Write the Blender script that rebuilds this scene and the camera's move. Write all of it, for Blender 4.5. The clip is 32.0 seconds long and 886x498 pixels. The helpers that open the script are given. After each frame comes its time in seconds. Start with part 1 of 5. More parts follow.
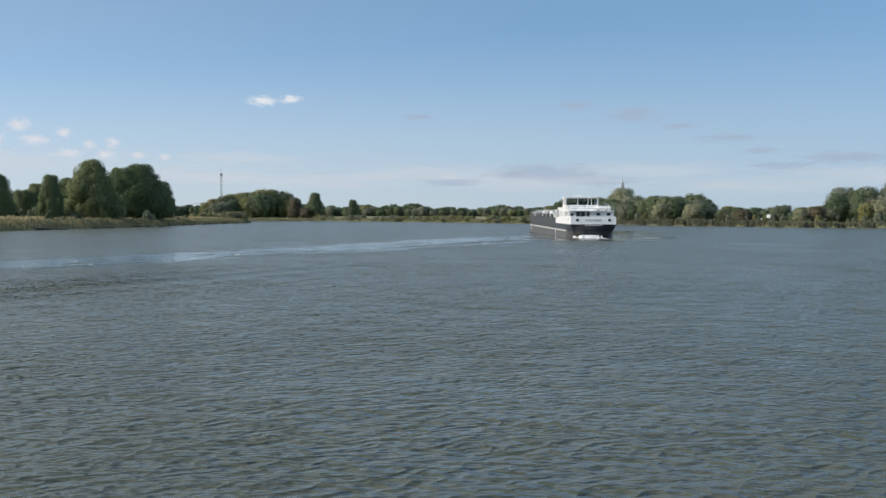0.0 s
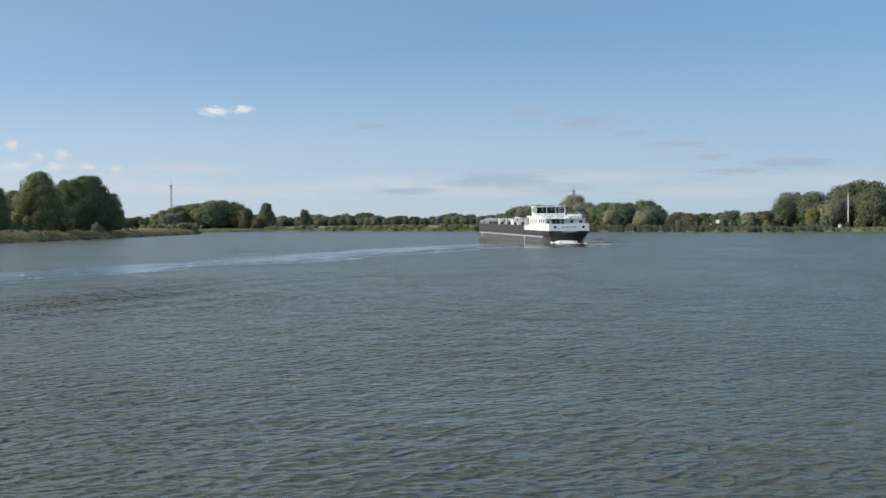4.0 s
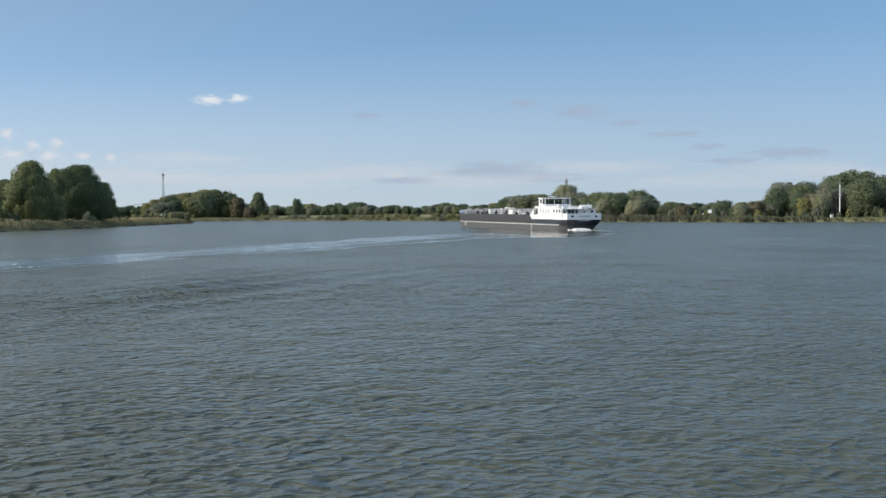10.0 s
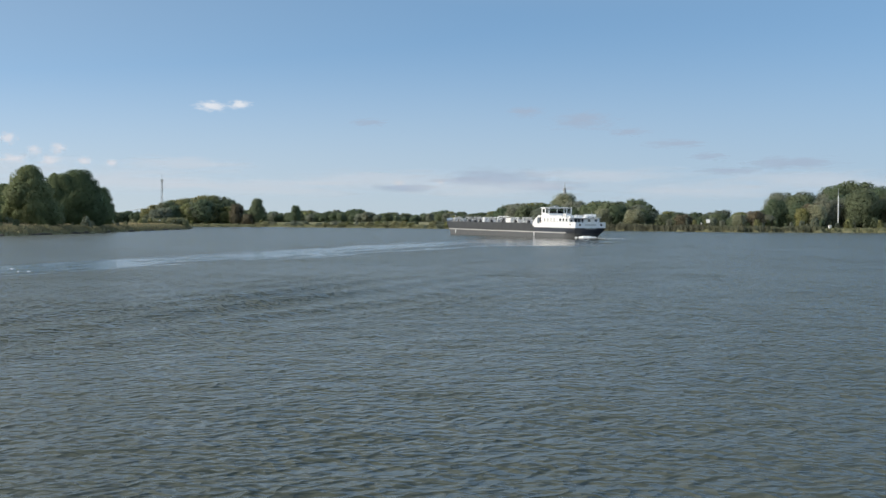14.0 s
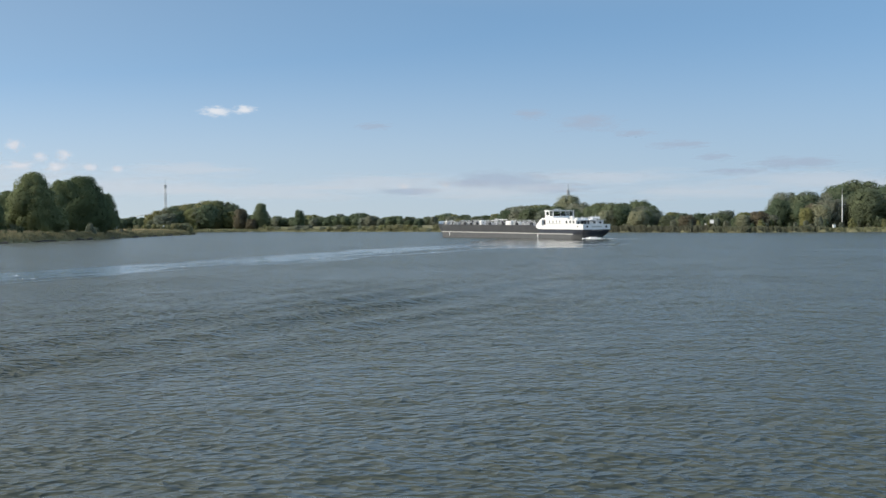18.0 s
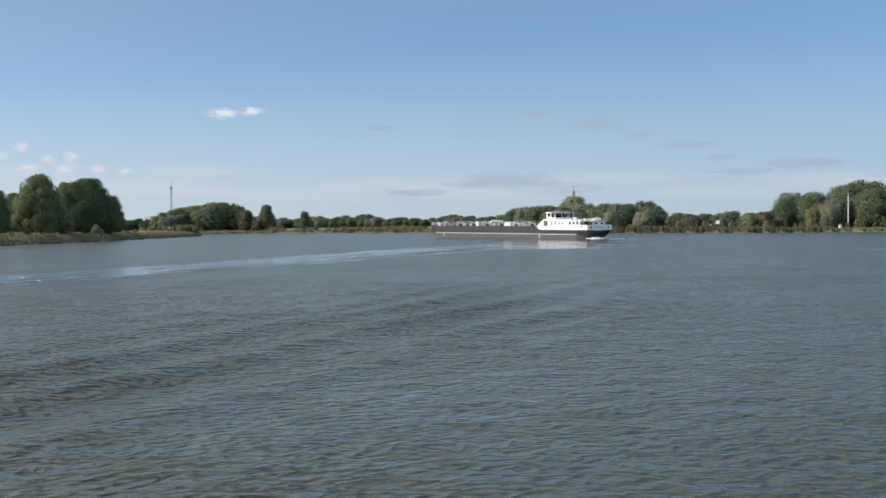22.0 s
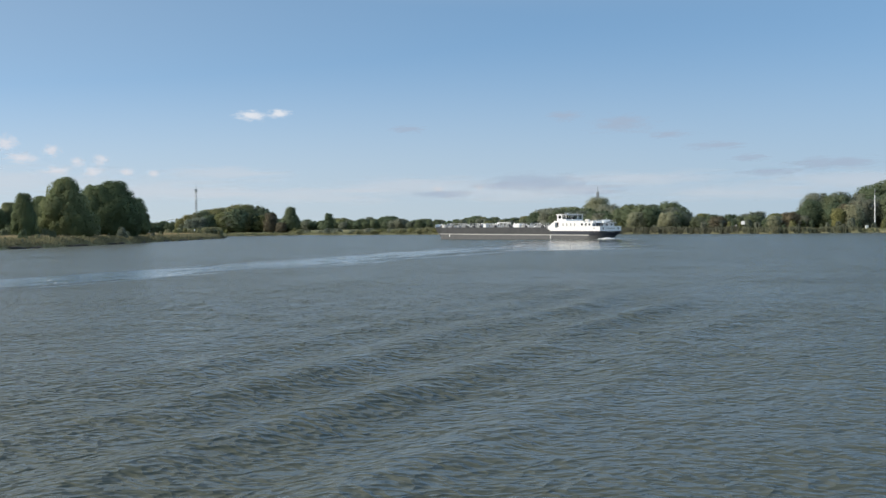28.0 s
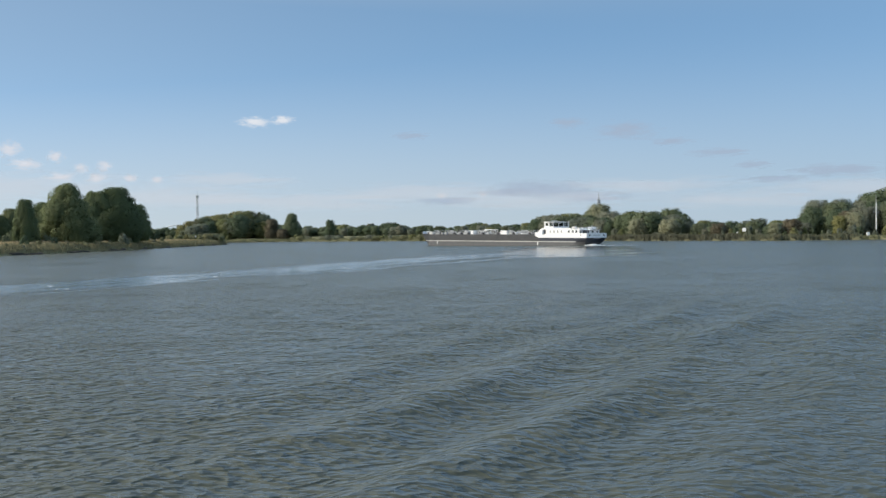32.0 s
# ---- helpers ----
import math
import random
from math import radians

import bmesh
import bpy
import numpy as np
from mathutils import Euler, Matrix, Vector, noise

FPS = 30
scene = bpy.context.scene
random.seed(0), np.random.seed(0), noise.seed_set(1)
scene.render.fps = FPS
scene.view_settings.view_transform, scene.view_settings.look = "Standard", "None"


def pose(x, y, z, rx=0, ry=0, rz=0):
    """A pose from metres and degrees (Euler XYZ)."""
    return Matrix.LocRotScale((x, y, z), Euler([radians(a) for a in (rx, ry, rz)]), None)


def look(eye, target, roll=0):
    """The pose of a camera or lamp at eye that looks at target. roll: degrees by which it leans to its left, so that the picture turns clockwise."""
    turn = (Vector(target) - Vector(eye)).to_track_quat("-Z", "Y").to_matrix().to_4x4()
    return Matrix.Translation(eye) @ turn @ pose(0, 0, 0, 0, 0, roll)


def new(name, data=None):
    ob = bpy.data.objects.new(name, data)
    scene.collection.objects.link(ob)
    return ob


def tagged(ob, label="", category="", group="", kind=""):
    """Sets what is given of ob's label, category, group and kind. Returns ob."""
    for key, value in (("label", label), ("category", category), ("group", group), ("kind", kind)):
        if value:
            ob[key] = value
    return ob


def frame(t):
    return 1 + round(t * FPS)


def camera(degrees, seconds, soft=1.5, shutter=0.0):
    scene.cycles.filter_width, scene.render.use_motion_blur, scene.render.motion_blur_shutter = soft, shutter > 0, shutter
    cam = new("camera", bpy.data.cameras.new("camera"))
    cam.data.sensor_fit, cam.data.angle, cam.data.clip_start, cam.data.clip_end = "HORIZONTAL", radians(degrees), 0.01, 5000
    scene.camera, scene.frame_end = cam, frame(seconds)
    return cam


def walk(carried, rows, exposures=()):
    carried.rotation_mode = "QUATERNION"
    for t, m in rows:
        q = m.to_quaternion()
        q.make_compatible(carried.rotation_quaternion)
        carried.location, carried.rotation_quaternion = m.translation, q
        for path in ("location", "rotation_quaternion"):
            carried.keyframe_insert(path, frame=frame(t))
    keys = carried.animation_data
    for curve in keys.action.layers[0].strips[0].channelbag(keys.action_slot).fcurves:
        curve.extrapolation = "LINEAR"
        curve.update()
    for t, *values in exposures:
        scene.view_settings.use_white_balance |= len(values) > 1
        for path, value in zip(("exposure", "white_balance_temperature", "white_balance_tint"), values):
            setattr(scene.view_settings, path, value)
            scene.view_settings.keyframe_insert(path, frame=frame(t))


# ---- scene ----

# ------------------------------------------------ camera
EYE_H = 4.6
cam = camera(40.94, 32.0)


def aim(yaw, pitch, roll):
    return pose(0, 0, EYE_H, 90 + pitch, 0, yaw) @ pose(0, 0, 0, 0, 0, roll)


# seconds, yaw to the left, pitch up, roll
AIM = [
    (0, 2.866, -1.524, 0.227), (0.5, 2.707, -1.483, 0.187), (1, 2.495, -1.326, -0.084), (1.5, 2.198, -1.016, -0.680), (2, 1.838, -0.647, -1.164),
    (2.5, 1.544, -0.761, -0.306), (3, 1.177, -1.107, -0.759), (3.5, 0.809, -1.126, -0.560), (5.5, 0.174, -1.015, -0.408), (6, 0.050, -1.150, -0.168),
    (6.5, 0.217, -1.373, -0.098), (7, 0.327, -1.673, 0.085), (7.5, 0.266, -1.781, -0.019), (8, 0.152, -1.725, 0.098), (8.5, 0.010, -1.754, 0.304),
    (9, -0.000, -1.718, 0.150), (9.5, 0.182, -1.693, 0.058), (10, 0.211, -1.617, -0.345), (10.5, 0.341, -1.562, -0.201), (11, 0.210, -1.563, 0.061),
    (11.5, -0.007, -1.550, 0.076), (12, 0.056, -1.545, -0.178), (12.5, -0.025, -1.344, -0.070), (13, 0.201, -1.310, 0.204), (13.5, -0.065, -1.287, 0.215),
    (14, 0.128, -1.247, 0.091), (14.5, 0.113, -1.163, -0.054), (16.5, 0.194, -1.162, -0.124), (17, 0.158, -1.106, -0.500), (17.5, 0.466, -1.045, -0.493),
    (18, 0.317, -1.097, -0.450), (18.5, 0.456, -1.106, -0.487), (19, 0.588, -1.118, -0.382), (19.5, 0.594, -1.108, -0.286), (20, 0.529, -1.078, -0.320),
    (20.5, 0.545, -1.092, -0.399), (21, 0.613, -1.078, -0.557), (21.5, 0.696, -1.066, -0.542), (22, 0.581, -1.041, -0.577), (22.5, 0.613, -1.024, -0.463),
    (23, 0.508, -0.973, -0.608), (23.5, 0.448, -0.885, -0.528), (24, 0.393, -0.990, -0.112), (24.5, 0.588, -1.118, -0.309), (25, 1.012, -1.134, -0.037),
    (25.5, 0.921, -1.118, -0.467), (27.5, 1.644, -1.082, -0.732), (28, 1.733, -0.956, -0.742), (28.5, 1.681, -0.841, -0.704), (29, 1.500, -0.810, -0.531),
    (29.5, 1.587, -0.793, -0.529), (30, 1.712, -0.774, -0.654), (30.5, 1.653, -0.728, -0.664), (31, 1.714, -0.628, -0.380), (31.5, 1.841, -0.610, -0.640),
    (32, 1.785, -0.636, -0.681),
]
walk(cam, [(t, aim(y, p, r)) for t, y, p, r in AIM])

# ------------------------------------------------ world and sun
SUN_AZ, SUN_EL = 252.0, 27.0          # compass degrees from +y, clockwise
world = bpy.data.worlds.new("world")
scene.world = world
world.use_nodes = True
wn = world.node_tree.nodes
wl = world.node_tree.links
sky = wn.new("ShaderNodeTexSky")
sky.sky_type = "NISHITA"
sky.sun_disc = False
sky.sun_elevation = radians(SUN_EL)
sky.sun_rotation = radians(-SUN_AZ)
sky.altitude = 0
sky.air_density = 1.0
sky.dust_density = 0.2
sky.ozone_density = 1.5
# the clear autumn air turns blue low over the horizon; a pale haze lies on the horizon itself
wtc = wn.new("ShaderNodeTexCoord")
wsep = wn.new("ShaderNodeSeparateXYZ")
wl.new(wtc.outputs["Generated"], wsep.inputs["Vector"])
fall = wn.new("ShaderNodeMath")
fall.operation = "MULTIPLY"
fall.inputs[1].default_value = -4.2
wl.new(wsep.outputs["Z"], fall.inputs[0])
fexp = wn.new("ShaderNodeMath")
fexp.operation = "EXPONENT"
wl.new(fall.outputs[0], fexp.inputs[0])
lift = wn.new("ShaderNodeMath")
lift.operation = "MULTIPLY_ADD"
lift.inputs[1].default_value = -0.62
lift.inputs[2].default_value = 0.78
wl.new(fexp.outputs[0], lift.inputs[0])
wcom = wn.new("ShaderNodeCombineXYZ")
wl.new(wsep.outputs["X"], wcom.inputs["X"])
wl.new(wsep.outputs["Y"], wcom.inputs["Y"])
wl.new(lift.outputs[0], wcom.inputs["Z"])
wl.new(wcom.outputs["Vector"], sky.inputs["Vector"])
wscale = wn.new("ShaderNodeVectorMath")
wscale.operation = "MULTIPLY"
wscale.inputs[1].default_value = (0.197, 0.219, 0.208)
wl.new(sky.outputs["Color"], wscale.inputs[0])
hazer = wn.new("ShaderNodeMapRange")
hazer.interpolation_type = "SMOOTHSTEP"
hazer.inputs["From Min"].default_value = -0.02
hazer.inputs["From Max"].default_value = 0.17
hazer.inputs["To Min"].default_value = 0.92
hazer.inputs["To Max"].default_value = 0.0
wl.new(wsep.outputs["Z"], hazer.inputs["Value"])
hmix = wn.new("ShaderNodeMix")
hmix.data_type = "RGBA"
# pale veil above the view, added to whiten the sky that the water mirrors
veil = wn.new("ShaderNodeMapRange")
veil.interpolation_type = "SMOOTHSTEP"
veil.inputs["From Min"].default_value = 0.17
veil.inputs["From Max"].default_value = 0.26
veil.inputs["To Max"].default_value = 0.80
wl.new(wsep.outputs["Z"], veil.inputs["Value"])
# it is thinned away from the sun, to darken the water on the right
lean = wn.new("ShaderNodeMapRange")
lean.inputs["From Min"].default_value = -0.5
lean.inputs["From Max"].default_value = 0.6
lean.inputs["To Min"].default_value = 1.15
lean.inputs["To Max"].default_value = 0.24
wl.new(wsep.outputs["X"], lean.inputs["Value"])
vthin = wn.new("ShaderNodeMath")
vthin.operation = "MULTIPLY"
wl.new(veil.outputs[0], vthin.inputs[0])
wl.new(lean.outputs[0], vthin.inputs[1])
vmax = wn.new("ShaderNodeMath")
vmax.operation = "MAXIMUM"
wl.new(hazer.outputs[0], vmax.inputs[0])
wl.new(vthin.outputs[0], vmax.inputs[1])
# and the whole sky is a little milkier on the sun's side
milk = wn.new("ShaderNodeMapRange")
milk.inputs["From Min"].default_value = -0.45
milk.inputs["From Max"].default_value = 0.05
milk.inputs["To Min"].default_value = 0.20
milk.inputs["To Max"].default_value = 0.0
wl.new(wsep.outputs["X"], milk.inputs["Value"])
hmax = wn.new("ShaderNodeMath")
hmax.operation = "MAXIMUM"
wl.new(vmax.outputs[0], hmax.inputs[0])
wl.new(milk.outputs[0], hmax.inputs[1])
wl.new(hmax.outputs[0], hmix.inputs["Factor"])
wl.new(wscale.outputs[0], hmix.inputs["A"])
hcol = wn.new("ShaderNodeMix")
hcol.data_type = "RGBA"
hcol.inputs["A"].default_value = (0.565, 0.605, 0.625, 1)
hcol.inputs["B"].default_value = (0.425, 0.515, 0.600, 1)
hside = wn.new("ShaderNodeMapRange")
hside.inputs["From Min"].default_value = -0.40
hside.inputs["From Max"].default_value = 0.36
wl.new(wsep.outputs["X"], hside.inputs["Value"])
wl.new(hside.outputs[0], hcol.inputs["Factor"])
wl.new(hcol.outputs["Result"], hmix.inputs["B"])
wl.new(hmix.outputs["Result"], wn["Background"].inputs["Color"])
wn["Background"].inputs["Strength"].default_value = 1.0

sun_data = bpy.data.lights.new("sun", "SUN")
sun_data.energy = 4.2
sun_data.angle = radians(0.55)
sun_data.color = (1.0, 0.92, 0.80)
sun = new("sun", sun_data)
sa, se = radians(SUN_AZ), radians(SUN_EL)
SUN_DIR = Vector((math.sin(sa) * math.cos(se), math.cos(sa) * math.cos(se), math.sin(se)))
sun.matrix_world = look(SUN_DIR * 100, (0, 0, 0))
scene.view_settings.exposure = 0.0

# ------------------------------------------------ materials


def material(name):
    m = bpy.data.materials.new(name)
    m.use_nodes = True
    nt = m.node_tree
    return m, nt.nodes, nt.links, nt.nodes["Principled BSDF"]


def ramp(nodes, stops):
    r = nodes.new("ShaderNodeValToRGB")
    e = r.color_ramp.elements
    while len(e) < len(stops):
        e.new(0.5)
    for el, (p, c) in zip(e, stops):
        el.position = p
        el.color = (*c, 1)
    return r


def noise_tex(nodes, links, scale, detail=3, coord="Object", rough=0.55):
    tc = nodes.new("ShaderNodeTexCoord")
    n = nodes.new("ShaderNodeTexNoise")
    n.inputs["Scale"].default_value = scale
    n.inputs["Detail"].default_value = detail
    n.inputs["Roughness"].default_value = rough
    links.new(tc.outputs[coord], n.inputs["Vector"])
    return n


def paint(name, a, b, scale=0.6, rough=0.45, metal=0.0, bump=0.05, streak=True):
    """Painted steel: two tones mottled at two scales, with rain streaks down the side."""
    m, n, l, p = material(name)
    n1 = noise_tex(n, l, scale, 4)
    n2 = noise_tex(n, l, scale * 9, 3)
    if streak:
        tc = n.new("ShaderNodeTexCoord")
        mp = n.new("ShaderNodeMapping")
        mp.inputs["Scale"].default_value = (3.0, 3.0, 0.25)
        l.new(tc.outputs["Object"], mp.inputs["Vector"])
        l.new(mp.outputs["Vector"], n2.inputs["Vector"])
    mul = n.new("ShaderNodeMath")
    mul.operation = "MULTIPLY_ADD"
    l.new(n2.outputs["Fac"], mul.inputs[0])
    mul.inputs[1].default_value = 0.55
    half = n.new("ShaderNodeMath")
    half.operation = "MULTIPLY"
    half.inputs[1].default_value = 0.5
    l.new(n1.outputs["Fac"], half.inputs[0])
    l.new(half.outputs[0], mul.inputs[2])
    r = ramp(n, [(0.36, a), (0.66, b)])
    l.new(mul.outputs[0], r.inputs["Fac"])
    l.new(r.outputs["Color"], p.inputs["Base Color"])
    p.inputs["Roughness"].default_value = rough
    p.inputs["Metallic"].default_value = metal
    b_ = n.new("ShaderNodeBump")
    b_.inputs["Strength"].default_value = bump
    b_.inputs["Distance"].default_value = 0.05
    l.new(n1.outputs["Fac"], b_.inputs["Height"])
    l.new(b_.outputs["Normal"], p.inputs["Normal"])
    return m


def foliage(name, stops):
    m, n, l, p = material(name)
    oi = n.new("ShaderNodeObjectInfo")
    geo = n.new("ShaderNodeNewGeometry")
    big = noise_tex(n, l, 0.16, 3)
    add = n.new("ShaderNodeMath")
    add.operation = "MULTIPLY_ADD"
    l.new(oi.outputs["Random"], add.inputs[0])
    add.inputs[1].default_value = 0.68
    isl = n.new("ShaderNodeMath")
    isl.operation = "MULTIPLY"
    isl.inputs[1].default_value = 0.10
    l.new(geo.outputs["Random Per Island"], isl.inputs[0])
    add2 = n.new("ShaderNodeMath")
    add2.operation = "MULTIPLY_ADD"
    l.new(big.outputs["Fac"], add2.inputs[0])
    add2.inputs[1].default_value = 0.35
    l.new(isl.outputs[0], add2.inputs[2])
    l.new(add2.outputs[0], add.inputs[2])
    r = ramp(n, stops)
    l.new(add.outputs[0], r.inputs["Fac"])
    l.new(r.outputs["Color"], p.inputs["Base Color"])
    p.inputs["Roughness"].default_value = 0.65
    p.inputs["Specular IOR Level"].default_value = 0.25
    tr = n.new("ShaderNodeBsdfTranslucent")
    l.new(r.outputs["Color"], tr.inputs["Color"])
    mx = n.new("ShaderNodeMixShader")
    mx.inputs["Fac"].default_value = 0.38
    l.new(p.outputs[0], mx.inputs[1])
    l.new(tr.outputs[0], mx.inputs[2])
    l.new(mx.outputs[0], n["Material Output"].inputs["Surface"])
    return m


M_LEAF = foliage("leaf_green", [(0.1, (0.081, 0.116, 0.068)), (0.45, (0.118, 0.161, 0.095)), (0.75, (0.156, 0.184, 0.113)), (1.0, (0.187, 0.193, 0.124))])
M_LEAF_DARK = foliage("leaf_dark", [(0.1, (0.088, 0.126, 0.073)), (0.55, (0.129, 0.171, 0.097)), (1.0, (0.177, 0.205, 0.119))])
M_LEAF_SPIT = foliage("leaf_spit", [(0.1, (0.098, 0.135, 0.066)), (0.55, (0.145, 0.184, 0.088)), (1.0, (0.198, 0.220, 0.108))])
M_LEAF_GREY = foliage("leaf_willow", [(0.1, (0.158, 0.190, 0.142)), (0.55, (0.204, 0.230, 0.173)), (1.0, (0.252, 0.259, 0.191))])
M_LEAF_WARM = foliage("leaf_autumn", [(0.1, (0.171, 0.196, 0.083)), (0.5, (0.217, 0.232, 0.104)), (1.0, (0.245, 0.233, 0.112))])
M_LEAF_OLIVE = foliage("leaf_olive", [(0.1, (0.269, 0.290, 0.192)), (1.0, (0.350, 0.350, 0.227))])
M_LEAF_RUST = foliage("leaf_rust", [(0.1, (0.150, 0.136, 0.092)), (1.0, (0.195, 0.168, 0.112))])
M_LEAF_YELLOW = foliage("leaf_yellow", [(0.1, (0.225, 0.235, 0.095)), (1.0, (0.290, 0.285, 0.120))])
M_BARK = paint("bark", (0.06, 0.05, 0.035), (0.13, 0.11, 0.08), 1.5, 0.9, bump=0.6)
M_REED = foliage("reed", [(0.05, (0.106, 0.113, 0.078)), (0.4, (0.167, 0.167, 0.114)), (0.7, (0.223, 0.209, 0.141)), (1.0, (0.132, 0.158, 0.095))])
M_GRASS = foliage("grass", [(0.1, (0.200, 0.195, 0.109)), (0.5, (0.293, 0.254, 0.146)), (1.0, (0.465, 0.338, 0.224))])

M_FARREED = foliage("far_reed", [(0.1, (0.158, 0.190, 0.100)), (0.5, (0.222, 0.236, 0.132)), (0.8, (0.285, 0.282, 0.164)), (1.0, (0.179, 0.207, 0.106))])
M_STRAW = foliage("straw_grass", [(0.1, (0.276, 0.231, 0.128)), (0.5, (0.400, 0.324, 0.187)), (1.0, (0.304, 0.271, 0.135))])
# near-black colour that stands for the shade under the spit's edge
M_BANK_SHADE = paint("bank_shade", (0.022, 0.019, 0.014), (0.050, 0.042, 0.030), 0.8, 0.95, bump=0.5, streak=False)

# ground: meadow with dry patches
M_GROUND, n, l, p = material("meadow")
n1 = noise_tex(n, l, 0.02, 5)
n2 = noise_tex(n, l, 0.35, 4)
mixn = n.new("ShaderNodeMath")
mixn.operation = "MULTIPLY_ADD"
mixn.inputs[1].default_value = 0.5
l.new(n2.outputs["Fac"], mixn.inputs[0])
hf = n.new("ShaderNodeMath")
hf.operation = "MULTIPLY"
hf.inputs[1].default_value = 0.5
l.new(n1.outputs["Fac"], hf.inputs[0])
l.new(hf.outputs[0], mixn.inputs[2])
r = ramp(n, [(0.3, (0.090, 0.100, 0.045)), (0.5, (0.155, 0.152, 0.072)), (0.7, (0.225, 0.200, 0.112))])
l.new(mixn.outputs[0], r.inputs["Fac"])
l.new(r.outputs["Color"], p.inputs["Base Color"])
p.inputs["Roughness"].default_value = 0.95


def water_material(name, chop, rough, calm=1.0, ior=1.33):
    m, n, l, p = material(name)
    p.inputs["Base Color"].default_value = (0.062, 0.066, 0.048, 1)
    p.inputs["Roughness"].default_value = rough
    p.inputs["IOR"].default_value = ior
    tint = noise_tex(n, l, 0.05, 4)
    r = ramp(n, [(0.3, (0.059, 0.069, 0.056)), (0.7, (0.074, 0.084, 0.067))])
    l.new(tint.outputs["Fac"], r.inputs["Fac"])
    l.new(r.outputs["Color"], p.inputs["Base Color"])
    tc = n.new("ShaderNodeTexCoord")
    total = None
    # ripples at five sizes with sharp crests that cross one another, longer across the wind than along it: scale, stretch, height, turn, sharp
    for scale, stretch, high, turn, sharp in ((0.22, 1.6, 0.16, 10, False), (0.7, 1.5, 0.15, -12, False), (1.5, 1.65, 0.145, 44, True),
                                              (1.9, 1.65, 0.115, -40, True), (2.4, 1.5, 0.050, 6, True), (4.2, 1.4, 0.028, -15, True)):
        mp = n.new("ShaderNodeMapping")
        mp.inputs["Rotation"].default_value = (0, 0, radians(turn))
        mp.vector_type = "TEXTURE"
        mp.inputs["Scale"].default_value = (stretch, 1, 1)
        l.new(tc.outputs["Object"], mp.inputs["Vector"])
        nz = n.new("ShaderNodeTexNoise")
        nz.noise_dimensions = "2D"
        nz.inputs["Scale"].default_value = scale
        nz.inputs["Detail"].default_value = 1.0
        nz.inputs["Roughness"].default_value = 0.4
        nz.inputs["Distortion"].default_value = 0.25
        l.new(mp.outputs["Vector"], nz.inputs["Vector"])
        half = n.new("ShaderNodeMath")
        half.operation = "SUBTRACT"
        half.inputs[1].default_value = 0.5
        l.new(nz.outputs["Fac"], half.inputs[0])
        if sharp:
            crest = n.new("ShaderNodeMath")
            crest.operation = "ABSOLUTE"
            l.new(half.outputs[0], crest.inputs[0])
            half = crest
        ad = n.new("ShaderNodeMath")
        ad.operation = "MULTIPLY_ADD"
        ad.inputs[1].default_value = (-2 if sharp else 1) * high * chop
        l.new(half.outputs[0], ad.inputs[0])
        if total:
            l.new(total.outputs[0], ad.inputs[2])
        else:
            ad.inputs[2].default_value = 0.0
        total = ad
    geo = n.new("ShaderNodeNewGeometry")
    # the water beyond the ship's track is calmer than the ruffled side of it
    side = n.new("ShaderNodeVectorMath")
    side.operation = "DOT_PRODUCT"
    side.inputs[1].default_value = (-0.962, 0.273, 0)
    l.new(geo.outputs["Position"], side.inputs[0])
    sm = n.new("ShaderNodeMapRange")
    sm.interpolation_type = "SMOOTHSTEP"
    sm.inputs["From Min"].default_value = 66
    sm.inputs["From Max"].default_value = 84
    sm.inputs["To Min"].default_value = 1.0
    sm.inputs["To Max"].default_value = calm
    l.new(side.outputs["Value"], sm.inputs["Value"])
    gust = noise_tex(n, l, 0.035, 3)
    gm = n.new("ShaderNodeMapRange")
    gm.inputs["From Min"].default_value = 0.3
    gm.inputs["From Max"].default_value = 0.7
    gm.inputs["To Min"].default_value = 0.55
    gm.inputs["To Max"].default_value = 1.30
    l.new(gust.outputs["Fac"], gm.inputs["Value"])
    for other in (sm, gm):
        sc = n.new("ShaderNodeMath")
        sc.operation = "MULTIPLY"
        l.new(total.outputs[0], sc.inputs[0])
        l.new(other.outputs[0], sc.inputs[1])
        total = sc
    bp = n.new("ShaderNodeBump")
    bp.inputs["Strength"].default_value = 1.0
    bp.inputs["Distance"].default_value = 1.0
    l.new(total.outputs[0], bp.inputs["Height"])
    # long flaws of wind and small ripples on the waves, steeper along the wind than across it
    fine = None
    for scale, stretch, sx_, sy_, turn in ((0.09, 0.8, 0.04, 0.08, 8), (0.55, 1.1, 0.08, 0.13, -14), (3.4, 1.6, 0.36, 0.27, -9), (8.5, 1.7, 0.36, 0.27, 20)):
        mp = n.new("ShaderNodeMapping")
        mp.inputs["Rotation"].default_value = (0, 0, radians(turn))
        mp.vector_type = "TEXTURE"
        mp.inputs["Scale"].default_value = (stretch, 1, 1)
        l.new(tc.outputs["Object"], mp.inputs["Vector"])
        nz = n.new("ShaderNodeTexNoise")
        nz.inputs["Scale"].default_value = scale
        nz.inputs["Detail"].default_value = 1.5
        nz.inputs["Distortion"].default_value = 0.3
        l.new(mp.outputs["Vector"], nz.inputs["Vector"])
        last = nz.outputs["Color"]
        for op, v in (("SUBTRACT", (0.5, 0.5, 0.5)), ("MULTIPLY", (2.4, 2.4, 2.4)), ("MINIMUM", (0.30, 0.03, 0.30)), ("MAXIMUM", (-0.30, -0.42, -0.30)),
                      ("MULTIPLY", (sx_ * chop * 2, sy_ * chop * 2, 0))):
            st = n.new("ShaderNodeVectorMath")
            st.operation = op
            st.inputs[1].default_value = v
            l.new(last, st.inputs[0])
            last = st.outputs[0]
